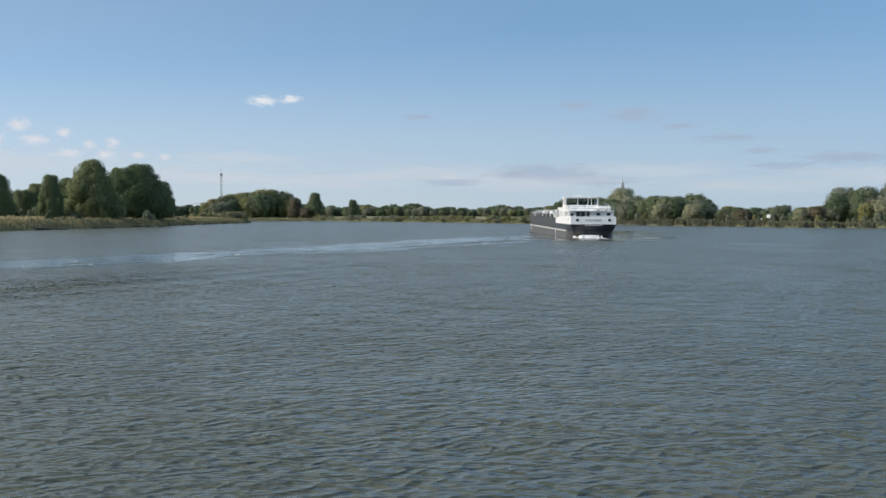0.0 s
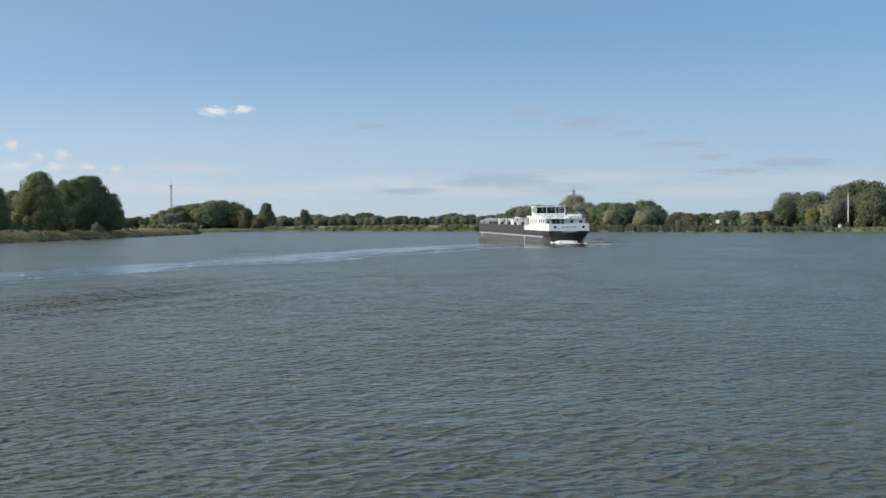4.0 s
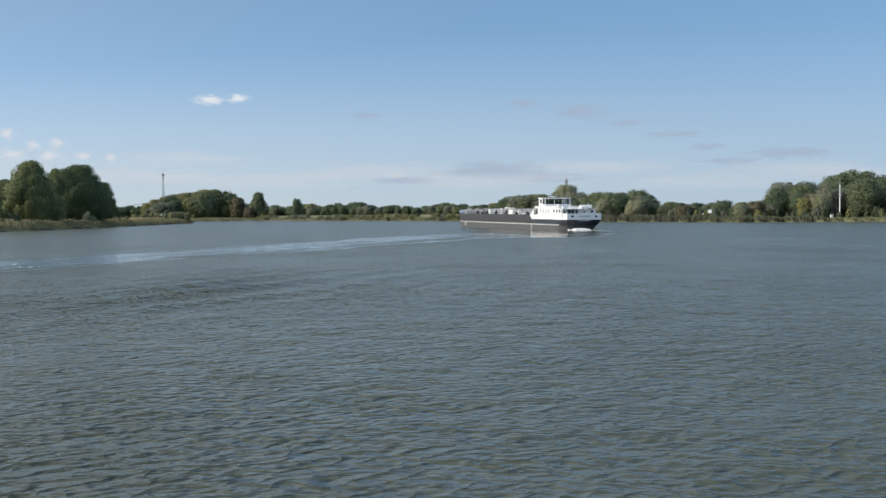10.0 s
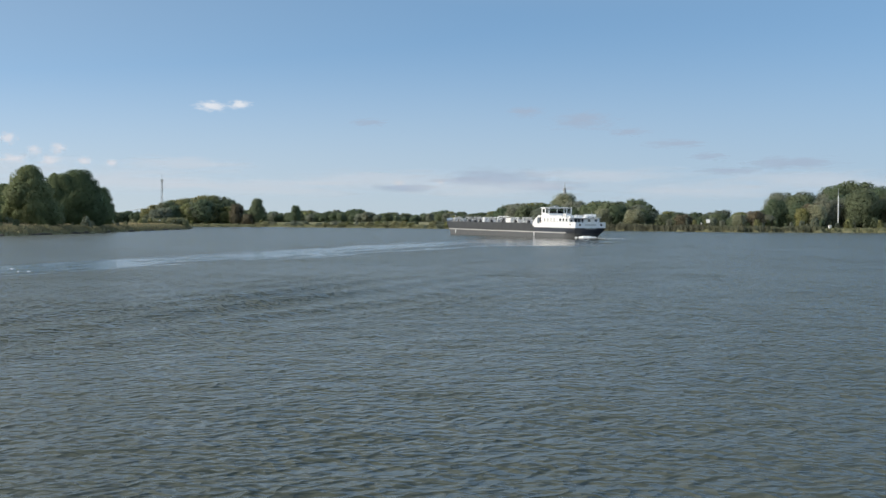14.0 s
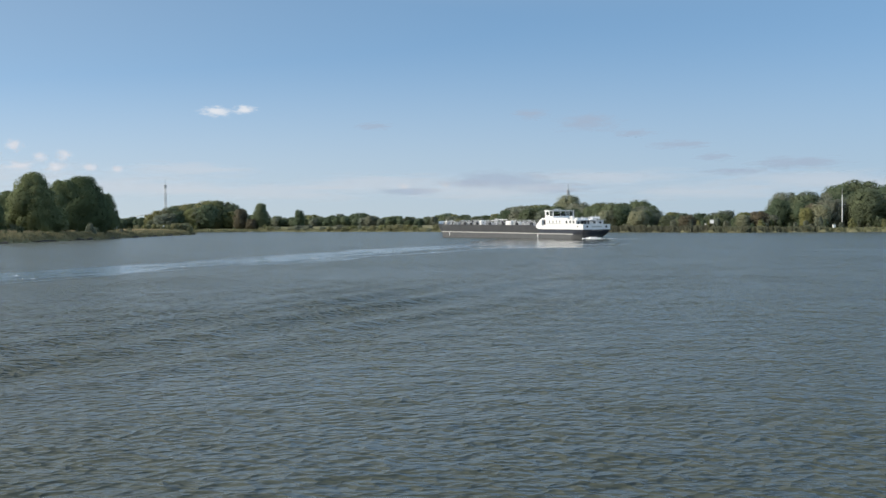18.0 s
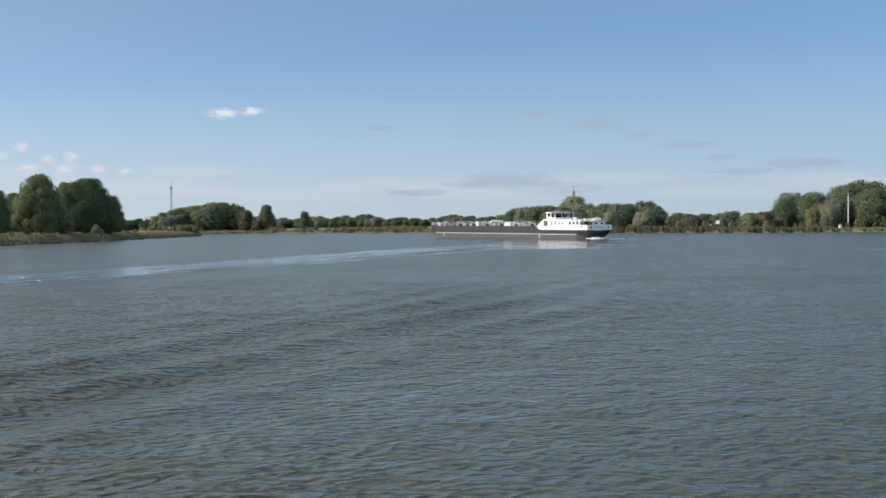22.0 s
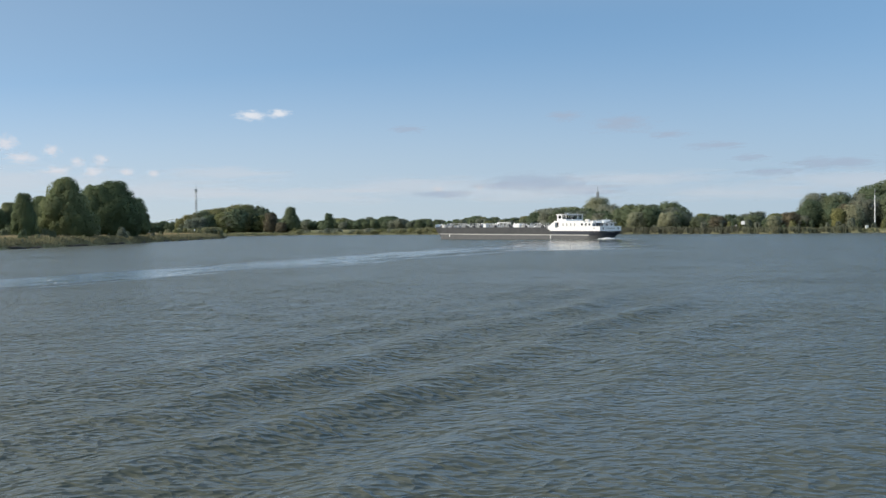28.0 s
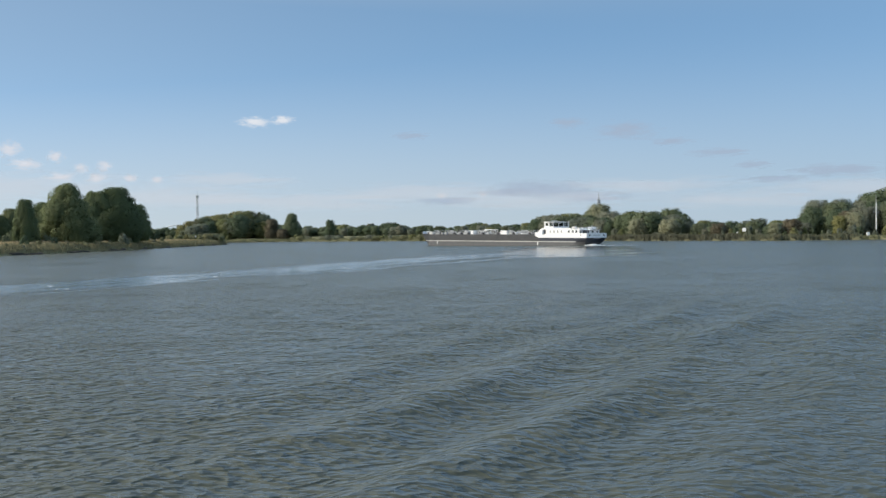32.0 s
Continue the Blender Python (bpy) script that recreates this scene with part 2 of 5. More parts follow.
        if fine:
            ad = n.new("ShaderNodeVectorMath")
            ad.operation = "ADD"
            l.new(fine, ad.inputs[0])
            l.new(last, ad.inputs[1])
            last = ad.outputs[0]
        fine = last
    for other in (sm, gm):
        st = n.new("ShaderNodeVectorMath")
        st.operation = "SCALE"
        l.new(fine, st.inputs[0])
        l.new(other.outputs[0], st.inputs["Scale"])
        fine = st.outputs[0]
    both = n.new("ShaderNodeVectorMath")
    both.operation = "ADD"
    l.new(bp.outputs["Normal"], both.inputs[0])
    l.new(fine, both.inputs[1])
    # seen at a low angle the lee faces are hidden behind the crests
    cl = n.new("ShaderNodeVectorMath")
    cl.operation = "MINIMUM"
    cl.inputs[1].default_value = (1, 0.03, 1)
    l.new(both.outputs[0], cl.inputs[0])
    nm = n.new("ShaderNodeVectorMath")
    nm.operation = "NORMALIZE"
    l.new(cl.outputs[0], nm.inputs[0])
    l.new(nm.outputs[0], p.inputs["Normal"])
    return m


M_WATER = water_material("river_water", 1.0, 0.20, 0.8, 1.21)
M_SLICK = water_material("slick_water", 0.15, 0.10)
M_RUFFLED = water_material("ruffled_water", 0.20, 0.22)
M_CALM = water_material("calm_water", 0.05, 0.05)

M_WHITE = paint("white_paint", (0.76, 0.77, 0.78), (0.86, 0.86, 0.85), 0.5, 0.35)
M_BLACK = paint("black_hull_paint", (0.024, 0.028, 0.040), (0.052, 0.058, 0.072), 0.4, 0.45)
M_SIDE = paint("weathered_hull_paint", (0.030, 0.032, 0.036), (0.066, 0.067, 0.068), 0.35, 0.55)
M_HULLGREY = paint("faded_hull_paint", (0.066, 0.070, 0.076), (0.118, 0.121, 0.124), 0.5, 0.6)
M_STRAKE = paint("strake_paint", (0.38, 0.38, 0.37), (0.58, 0.57, 0.55), 0.8, 0.5)
M_DECK = paint("deck_paint", (0.16, 0.17, 0.18), (0.27, 0.28, 0.28), 0.5, 0.7, streak=False)
M_STEEL = paint("galvanised_steel", (0.30, 0.31, 0.32), (0.46, 0.47, 0.48), 1.2, 0.5, 0.4)
M_PIPE = paint("pipe_paint", (0.30, 0.32, 0.33), (0.46, 0.47, 0.46), 0.9, 0.45)
# dark fittings; also the shade put inside the porch, doorways and hawse holes
M_DARK = paint("dark_fittings_and_shade", (0.02, 0.02, 0.022), (0.05, 0.05, 0.055), 1.0, 0.5)
M_FOAM = paint("foam", (0.62, 0.64, 0.64), (0.85, 0.86, 0.86), 1.5, 0.9, bump=0.5, streak=False)
M_CONCRETE = paint("concrete", (0.32, 0.31, 0.29), (0.45, 0.44, 0.41), 0.3, 0.9)
M_GLASS, n, l, p = material("window_glass")
p.inputs["Base Color"].default_value = (0.03, 0.04, 0.045, 1)
p.inputs["Roughness"].default_value = 0.03
p.inputs["IOR"].default_value = 1.5
M_CLEAR, n, l, p = material("clear_glass")
p.inputs["Base Color"].default_value = (0.62, 0.67, 0.68, 1)
p.inputs["Roughness"].default_value = 0.02
p.inputs["Transmission Weight"].default_value = 1.0
p.inputs["IOR"].default_value = 1.05

# ------------------------------------------------ mesh helpers


def mesh_np(name, verts, faces, mat, smooth=False):
    me = bpy.data.meshes.new(name)
    verts = np.asarray(verts, dtype=np.float32)
    faces = np.asarray(faces, dtype=np.int32)
    k = faces.shape[1]
    me.vertices.add(len(verts))
    me.vertices.foreach_set("co", verts.ravel())
    me.loops.add(faces.size)
    me.loops.foreach_set("vertex_index", faces.ravel())
    me.polygons.add(len(faces))
    me.polygons.foreach_set("loop_start", np.arange(0, faces.size, k, dtype=np.int32))
    me.polygons.foreach_set("loop_total", np.full(len(faces), k, dtype=np.int32))
    if smooth:
        me.polygons.foreach_set("use_smooth", np.ones(len(faces), dtype=bool))
    me.update(calc_edges=True)
    me.materials.append(mat)
    return me


def part(name, bm, mat, parent, label=""):
    """One bmesh as one mesh object under a thing or a part."""
    me = bpy.data.meshes.new(name)
    bm.to_mesh(me)
    bm.free()
    me.materials.append(mat)
    ob = new(name, me)
    if parent is not None:
        ob.parent = parent
    if label:
        tagged(ob, label)
    return ob


def box(bm, x0, x1, y0, y1, z0, z1, bevel=0.0):
    m = Matrix.LocRotScale(((x0 + x1) / 2, (y0 + y1) / 2, (z0 + z1) / 2), None, (abs(x1 - x0), abs(y1 - y0), abs(z1 - z0)))
    vs = bmesh.ops.create_cube(bm, size=1.0, matrix=m)["verts"]
    if bevel:
        es = list({e for v in vs for e in v.link_edges})
        bmesh.ops.bevel(bm, geom=es, offset=bevel, segments=2, affect="EDGES", profile=0.6)
    return bm


def boxed(*a, **k):
    return box(bmesh.new(), *a, **k)


def rod(bm, a, b, r, r2=None, seg=8):
    a, b = Vector(a), Vector(b)
    d = b - a
    m = Matrix.Translation((a + b) / 2) @ d.to_track_quat("Z", "Y").to_matrix().to_4x4()
    bmesh.ops.create_cone(bm, cap_ends=True, segments=seg, radius1=r, radius2=r if r2 is None else r2, depth=d.length, matrix=m)
    return bm


def thing(name, label, category, group="", kind=""):
    return tagged(new(name), label, category, group, kind)


# ------------------------------------------------ plan of the shores
SPIT = [(-150, 120), (-148, 300), (-149, 390), (-157, 520), (-171, 700), (-183, 840), (-187, 868), (-202, 882), (-232, 874), (-262, 900),
        (-290, 1000), (-310, 1120), (-420, 1300), (-1600, 1600), (-1600, 100)]
SHORE_AZ = [-60, -13, -9, -6.4, -2.3, 1, 4, 8.5, 13.8, 18.8, 24, 32, 60, 180]
SHORE_R = [1700, 1420, 1400, 1200, 1060, 930, 850, 740, 650, 655, 640, 600, 900, 1700]


def shore_r(az):
    return np.interp(np.abs(az) if abs(az) > 60 else az, SHORE_AZ, SHORE_R)


def spit_distance(x, y):
    """Metres inside the spit's outline (negative outside), for arrays."""
    inside = np.zeros(x.shape, bool)
    best = np.full(x.shape, 1e9)
    pts = SPIT
    for (ax, ay), (bx, by) in zip(pts, pts[1:] + pts[:1]):
        dx, dy = bx - ax, by - ay
        t = np.clip(((x - ax) * dx + (y - ay) * dy) / (dx * dx + dy * dy), 0, 1)
        best = np.minimum(best, np.hypot(x - ax - t * dx, y - ay - t * dy))
        cross = (ay > y) != (by > y)
        with np.errstate(divide="ignore", invalid="ignore"):
            xi = ax + (y - ay) * dx / (dy if dy else 1e-9)
        inside ^= cross & (x < xi)
    return np.where(inside, best, -best)


def inland(x, y):
    x, y = np.asarray(x, float), np.asarray(y, float)
    az = np.degrees(np.arctan2(x, y))
    r = np.hypot(x, y)
    s = np.where(np.abs(az) > 60, np.abs(az), az)
    wob = 3.0 * np.sin(az * 9.1) + 2.0 * np.sin(az * 23.7 + 1) + 1.2 * np.sin(az * 51)
    far = r - np.interp(s, SHORE_AZ, SHORE_R) + wob
    near = spit_distance(x, y) + 1.2 * np.sin(y * 0.11) + 0.8 * np.sin(y * 0.31 + 2)
    return np.maximum(far, near)


def land_z(x, y):
    d = inland(x, y)
    t = np.clip((d + 5) / 9, 0, 1)
    z = -1.6 + 3.2 * t * t * (3 - 2 * t)
    u = np.clip((d - 4) / 45, 0, 1)
    x, y = np.asarray(x, float), np.asarray(y, float)
    # the meadow behind the far bank rises to a low dyke
    az = np.degrees(np.arctan2(x, y))
    back = np.hypot(x, y) - np.interp(az, SHORE_AZ, SHORE_R)
    dyke = np.clip((back - 22) / 50, 0, 1) * np.clip((az + 14) / 1.0, 0, 1) * np.clip((3.0 - az) / 1.5, 0, 1)
    z = z + 2.3 * dyke * dyke * (3 - 2 * dyke)
    rise = np.clip((spit_distance(x, y) + 2) / 8, 0, 1) * 1.1
    return z + rise + u * (1.5 + 0.25 * np.sin(x * 0.05) * np.cos(y * 0.043))


def at_az(az, r):
    return r * math.sin(radians(az)), r * math.cos(radians(az))


# ground: one sheet to the horizon
azs = np.concatenate([np.arange(-180, -30, 6.0), np.arange(-30, 30, 0.22), np.arange(30, 180, 6.0)])
rs = np.concatenate([[2, 60, 120, 200, 280], np.arange(300, 1000, 5.0), np.arange(1000, 1500, 8.0), np.geomspace(1500, 4700, 24)])
AA, RR = np.meshgrid(np.radians(azs), rs, indexing="ij")
gx, gy = RR * np.sin(AA), RR * np.cos(AA)
gz = land_z(gx, gy)
na, nr = gx.shape
idx = np.arange(na * nr).reshape(na, nr)
nxt = np.roll(idx, -1, axis=0)
gf = np.stack([idx[:, :-1], idx[:, 1:], nxt[:, 1:], nxt[:, :-1]], -1).reshape(-1, 4)[:, ::-1]
gme = mesh_np("ground", np.stack([gx, gy, gz], -1).reshape(-1, 3), gf, M_GROUND, True)
tagged(new("ground", gme), "low green and straw-coloured meadow banks round the river", "ground", kind="structure")

# ------------------------------------------------ water sheet, with the swell of the passing ship running through it
FLOW = Vector((0.93, -0.37, 0)) * 1.40


def axis(lo, hi, step, far, fine=0.0):
    mid = np.arange(lo, hi, step)
    out = [hi]
    s = step
    while out[-1] < far:
        s *= 1.13 if out[-1] > fine else 1.03
        out.append(out[-1] + s)
    return mid, np.array(out)


mx, rx = axis(-80, 24, 0.32, 4600)
lx = -80 - (rx[1:] - 24)[::-1]
ux = np.concatenate([lx, mx, rx])
my, ry = axis(17, 78, 0.28, 4600, 130)
ly = 17 - (ry[1:] - 78)[::-1]
uy = np.concatenate([ly, my, ry])
UX, UY = np.meshgrid(ux, uy, indexing="ij")
wz = np.zeros_like(UX)
# wake waves: a packet of long, broken crests, two trains at a small angle
for turn_, lam, amp, q0, ph, seed_ in ((0.0, 5.0, 0.100, -54.0, 5.15, 1.0), (6.0, 4.1, 0.030, -53.0, 2.1, 2.3), (-6.0, 3.0, 0.016, -53.0, 0.3, 4.0)):
    nx_, ny_ = math.cos(radians(-20.0 + turn_)), math.sin(radians(-20.0 + turn_))
    qq = nx_ * UX + ny_ * UY
    ss = -ny_ * UX + nx_ * UY
    pack = np.exp(-((qq - q0) / 7.0) ** 2)
    crest = np.sin(2 * math.pi * (qq - 0.5 * np.sin(ss * 0.19 + seed_)) / lam + ph)
    wz += 1.6 * amp * pack * (crest + 0.35 * crest ** 2) * (0.88 + 0.22 * np.sin(ss * 0.16 + seed_ + qq * 0.3))
# low cross swell
for lam, ang, amp in ((2.3, -64, 0.010), (3.1, -105, 0.012), (1.9, -88, 0.007)):
    wz += amp * np.sin(2 * math.pi / lam * (math.cos(radians(ang)) * UX + math.sin(radians(ang)) * UY) + 0.9 * np.sin(UX * 0.13 + UY * 0.07 + lam))
fade = np.clip((125 - np.abs(UY)) / 45, 0, 1) * np.clip((130 - np.abs(UX)) / 40, 0, 1)
wz *= fade
na, nr = UX.shape
idx = np.arange(na * nr).reshape(na, nr)
wf = np.stack([idx[:-1, :-1], idx[1:, :-1], idx[1:, 1:], idx[:-1, 1:]], -1).reshape(-1, 4)
wme = mesh_np("river_water", np.stack([UX, UY, wz], -1).reshape(-1, 3), wf, M_WATER, True)
water = tagged(new("river_water", wme), "grey-green rippled river water under a blue sky", "water", kind="structure")

# smooth streaks left by the ship's passage
M_ = [(-52, 98), (-45, 116), (-40, 137), (-31, 158), (-25, 182), (-19, 206), (-11, 240), (0, 274), (13, 302), (22, 335), (26, 366)]
sx = np.array([a for a, b in M_], float)
sy = np.array([b for a, b in M_], float)
sl = np.concatenate([[0], np.cumsum(np.hypot(np.diff(sx), np.diff(sy)))])
sg = np.random.default_rng(12)
sv, sf = [], []
for k in range(370):
    core = k < 190
    c, half_len, half_w = sg.uniform(0, sl[-1]), sg.uniform(8, 30), sg.uniform(0.6, 2.3) if core else sg.uniform(0.3, 1.1)
    off = sg.normal(0.4, 1.7) if core else (sg.normal(-6.5, 0.9) if k < 260 else sg.normal(-3, 5.5))
    seg = 12
    row = []
    for i in range(seg + 1):
        u = -1 + 2 * i / seg
        q = np.clip(c + u * half_len, 0, sl[-1])
        px_, py_ = np.interp(q, sl, sx), np.interp(q, sl, sy)
        qx, qy = np.interp(q + 1, sl, sx) - np.interp(q - 1, sl, sx), np.interp(q + 1, sl, sy) - np.interp(q - 1, sl, sy)
        ql = math.hypot(qx, qy) or 1
        nx2, ny2 = -qy / ql, qx / ql
        w_ = half_w * (1 - u * u) * (0.75 + 0.4 * math.sin(i * 1.7 + k))
        o_ = off + 0.8 * math.sin(i * 0.6 + k * 2.1)
        zz = 0.004 + 0.00002 * k
        row.append((px_ + nx2 * (o_ - w_), py_ + ny2 * (o_ - w_), zz))
        row.append((px_ + nx2 * (o_ + w_), py_ + ny2 * (o_ + w_), zz))
    b0 = len(sv)
    sv += row
    sf += [(b0 + 2 * i, b0 + 2 * i + 2, b0 + 2 * i + 3, b0 + 2 * i + 1) for i in range(seg)]
L_ = [(-16, 178), (-9, 192), (-2, 208), (9, 244), (16, 270), (21, 284)]
lx2, ly2 = np.array([a for a, b in L_], float), np.array([b for a, b in L_], float)
for k in range(60):
    c, hl = sg.uniform(0, 1), sg.uniform(0.05, 0.16)
    hw, off = sg.uniform(0.15, 0.55), sg.normal(0, 0.5)
    b0 = len(sv)
    for i in range(9):
        u = -1 + i / 4
        q = np.clip(c + u * hl, 0, 1) * 5
        w_ = hw * (1 - u * u)
        px_, py_ = np.interp(q, range(6), lx2) + off, np.interp(q, range(6), ly2)
        sv += [(px_ - w_, py_, 0.016 + 0.00002 * k), (px_ + w_, py_, 0.016 + 0.00002 * k)]
    sf += [(b0 + 2 * i, b0 + 2 * i + 2, b0 + 2 * i + 3, b0 + 2 * i + 1) for i in range(8)]
tagged(new("wake_slick", mesh_np("wake_slick", sv, sf, M_SLICK, True)), "pale smooth streaks of the ship's old wake on the river", "wake", kind="stuff")
sv, sf = [], []
for k in range(11):
    q = sg.uniform(8, 95)
    cx_ = np.interp(q, sl, sx) + 4.5 + sg.normal(0, 2.2)
    cy_ = np.interp(q, sl, sy) - 2 + sg.normal(0, 1.5)
    hl, hw = sg.uniform(0.08, 0.35), sg.uniform(0.04, 0.10)
    b0 = len(sv)
    for i in range(8):
        a_ = i * math.pi / 4
        rr = sg.uniform(0.6, 1.2)
        sv.append((cx_ + hl * rr * math.cos(a_), cy_ + hw * rr * math.sin(a_), 0.02))
    sv.append((cx_, cy_, 0.045))
    sf += [(b0 + i, b0 + (i + 1) % 8, b0 + 8) for i in range(8)]
tagged(new("foam_flecks", mesh_np("foam_flecks", sv, sf, M_FOAM, True)), "thin white foam flecks along the ship's old wake", "foam", kind="stuff")
sv, sf = [], []
for k in range(300):
    cy_ = sg.uniform(243, 425)
    cx_ = 0.082 * cy_ + sg.uniform(-13, 10) * min(1, cy_ / 330)
    hl, hw = sg.uniform(4, 13), sg.uniform(1.5, 6.0)
    zz = 0.012 + 0.00002 * k
    b0 = len(sv)
    for i in range(13):
        u = -1 + i / 6
        w_ = hw * (1 - u * u) * (0.8 + 0.3 * math.sin(i * 1.3 + k))
        o_ = 0.7 * math.sin(i * 0.7 + k)
        sv += [(cx_ + u * hl, cy_ + o_ - w_, zz), (cx_ + u * hl, cy_ + o_ + w_, zz)]
    sf += [(b0 + 2 * i, b0 + 2 * i + 2, b0 + 2 * i + 3, b0 + 2 * i + 1) for i in range(12)]
tagged(new("calm_patch", mesh_np("calm_patch", sv, sf, M_CALM, True)), "smooth patches of water in the lee of the barge", "wake", kind="stuff")

sv, sf = [], []
for k in range(90):
    az, rr_ = sg.uniform(-12.4, -2.5), 0.0
    rr_ = float(shore_r(az)) - abs(sg.normal(0, 1)) * (150 if az < -8 else 60) - 12
    cx_, cy_ = at_az(az, rr_)
    hl, hw = sg.uniform(12, 40), sg.uniform(6, 16)
    zz = 0.012 + 0.0003 * k
    b0 = len(sv)
    for i in range(13):
        u = -1 + i / 6
        w_ = hw * (1 - u * u) * (0.8 + 0.3 * math.sin(i * 1.3 + k))
        sv += [(cx_ + u * hl, cy_ - w_, zz), (cx_ + u * hl, cy_ + w_, zz)]
    sf += [(b0 + 2 * i, b0 + 2 * i + 2, b0 + 2 * i + 3, b0 + 2 * i + 1) for i in range(12)]
tagged(new("ruffled_patch", mesh_np("ruffled_patch", sv, sf, M_RUFFLED, True)), "pale ruffled patches of water before the far bank", "water", kind="stuff")

# ------------------------------------------------ trees


def crown_mesh(name, seed, clumps, size, lobes, mat, shape):
    """Leaf clumps on many lobes; the crown's envelope is 1 high, from z 0 to 1, and about 1 wide."""
    g = np.random.default_rng(seed)
    cs, rad = [], []
    for i in range(lobes):
        z = 0.06 + 0.86 * ((i + g.uniform(0, 1)) / lobes)
        w = shape(z) * 0.5
        a = i * 2.4 + g.uniform(-0.6, 0.6)
        lr = g.uniform(0.075, 0.20) * (0.55 + 0.7 * w / 0.5)
        rr = max(0.0, w - lr * 0.75) * math.sqrt(g.uniform(0.15, 1.0))
        cs.append((rr * math.cos(a), rr * math.sin(a), min(z, 0.99 - lr * 0.9)))
        rad.append(lr)
    cs, rad = np.array(cs), np.array(rad)
    pick = g.choice(lobes, clumps, p=rad ** 2 / (rad ** 2).sum())
    d = g.normal(size=(clumps, 3))
    d /= np.linalg.norm(d, axis=1, keepdims=True)
    deep = g.uniform(0, 1, (clumps, 1)) < 0.2
    sz = rad[pick, None] * np.where(deep, g.uniform(0.35, 0.7, (clumps, 1)), g.uniform(0.84, 1.03, (clumps, 1)) + 0.05 * (g.uniform(0, 1, (clumps, 1)) > 0.95))
    pos = cs[pick] + d * sz
    nrm = d + g.normal(0, 0.40, d.shape)
    nrm /= np.linalg.norm(nrm, axis=1, keepdims=True)
    t1 = np.cross(nrm, g.normal(size=d.shape))
    t1 /= np.linalg.norm(t1, axis=1, keepdims=True)
    t2 = np.cross(nrm, t1)
    s = size * g.uniform(0.6, 1.35, (clumps, 1)) * np.where(deep, 1.9, 1.0)
    v = np.stack([pos - t1 * s - t2 * s * 0.55, pos + t1 * s - t2 * s * 0.55 + nrm * s * 0.2, pos + t2 * s * 1.1], 1)
    f = np.arange(clumps * 3).reshape(-1, 3)
    v = v.reshape(-1, 3)
    rad_ = np.percentile(np.hypot(v[:, 0], v[:, 1]), 98.5)
    v[:, :2] *= 0.5 / rad_
    v[:, 2] = np.maximum(v[:, 2], 0.0) / np.percentile(v[:, 2], 99.3)
    me = mesh_np(name, v, f, mat, True)
    c0 = np.array([0, 0, 0.45])
    out = pos - c0
    out /= np.linalg.norm(out, axis=1, keepdims=True)
    vn = np.repeat(0.42 * d + 0.62 * out + 0.22 * nrm + [0, 0, 0.12], 3, axis=0)
    vn /= np.linalg.norm(vn, axis=1, keepdims=True)
    me.normals_split_custom_set_from_vertices(vn.tolist())
    return me


def trunk_mesh(name, seed, top=0.75, r=0.028, limbs=7):
    g = random.Random(seed)
    bm = bmesh.new()
    p = Vector((0, 0, -0.03))
    for i in range(4):
        q = Vector((g.uniform(-0.02, 0.02), g.uniform(-0.02, 0.02), top * (i + 1) / 4))
        rod(bm, p, q, r * (1 - i * 0.22), r * (1 - (i + 1) * 0.22), 7)
        if i:
            for k in range(limbs // 3):
                a = g.uniform(0, 6.28)
                e = q + Vector((math.cos(a) * 0.22, math.sin(a) * 0.22, g.uniform(0.1, 0.2)))
                rod(bm, q, e, r * 0.4, r * 0.12, 5)
        p = q
    me = bpy.data.meshes.new(name)
    bm.to_mesh(me)
    bm.free()
    me.materials.append(M_BARK)
    return me


def sh_peak(z):
    return max(0.03, 1 - z ** 1.5) ** 0.62


def sh_dome(z):
    return math.sqrt(max(0.03, 1 - (z / 1.0) ** 1.7)) * (0.9 if z < 0.15 else 1.0)


def sh_round(z):
    return 0.92 if z < 0.4 else 1.0 * math.sqrt(max(0.02, 1 - ((z - 0.38) / 0.66) ** 2))


def sh_oval(z):
    return 0.70 if z < 0.4 else 0.78 * math.sqrt(max(0.02, 1 - ((z - 0.40) / 0.64) ** 2))


def sh_cone(z):
    return 0.62 * max(0.12, (1 - z) ** 0.75) * min(1, z * 5 + 0.3)


def sh_bush(z):
    return 1.5 * math.sqrt(max(0.03, 1 - (z / 1.02) ** 2))


MODELS = {}


def tree_model(key, seed, clumps, size, lobes, mat, shape, name, label, trunk=True):
    """A tree one metre high, kept below the ground as the pattern that the copies share their meshes with."""
    MODELS[key] = (crown_mesh("crown", seed, clumps, size, lobes, mat, shape), trunk_mesh("trunk", seed) if trunk else None, name, label)


def plant(key, x, y, h, w=1.0, turn=0.0, label="", group="", sink=0.0):
    crown, trunk, name, lab = MODELS[key]
    z = float(land_z(x, y)) - sink
    t = tagged(new(name), label or lab, "bush" if name == "bush" else "tree", group)
    t.matrix_basis = pose(x, y, z, 0, 0, turn)
    if trunk:
        a = new("trunk", trunk)
        a.parent = t
        a.scale = (h, h, h)
    c = new("crown", crown)
    c.parent = t
    c.scale = (h * w, h * w, h)
    return t


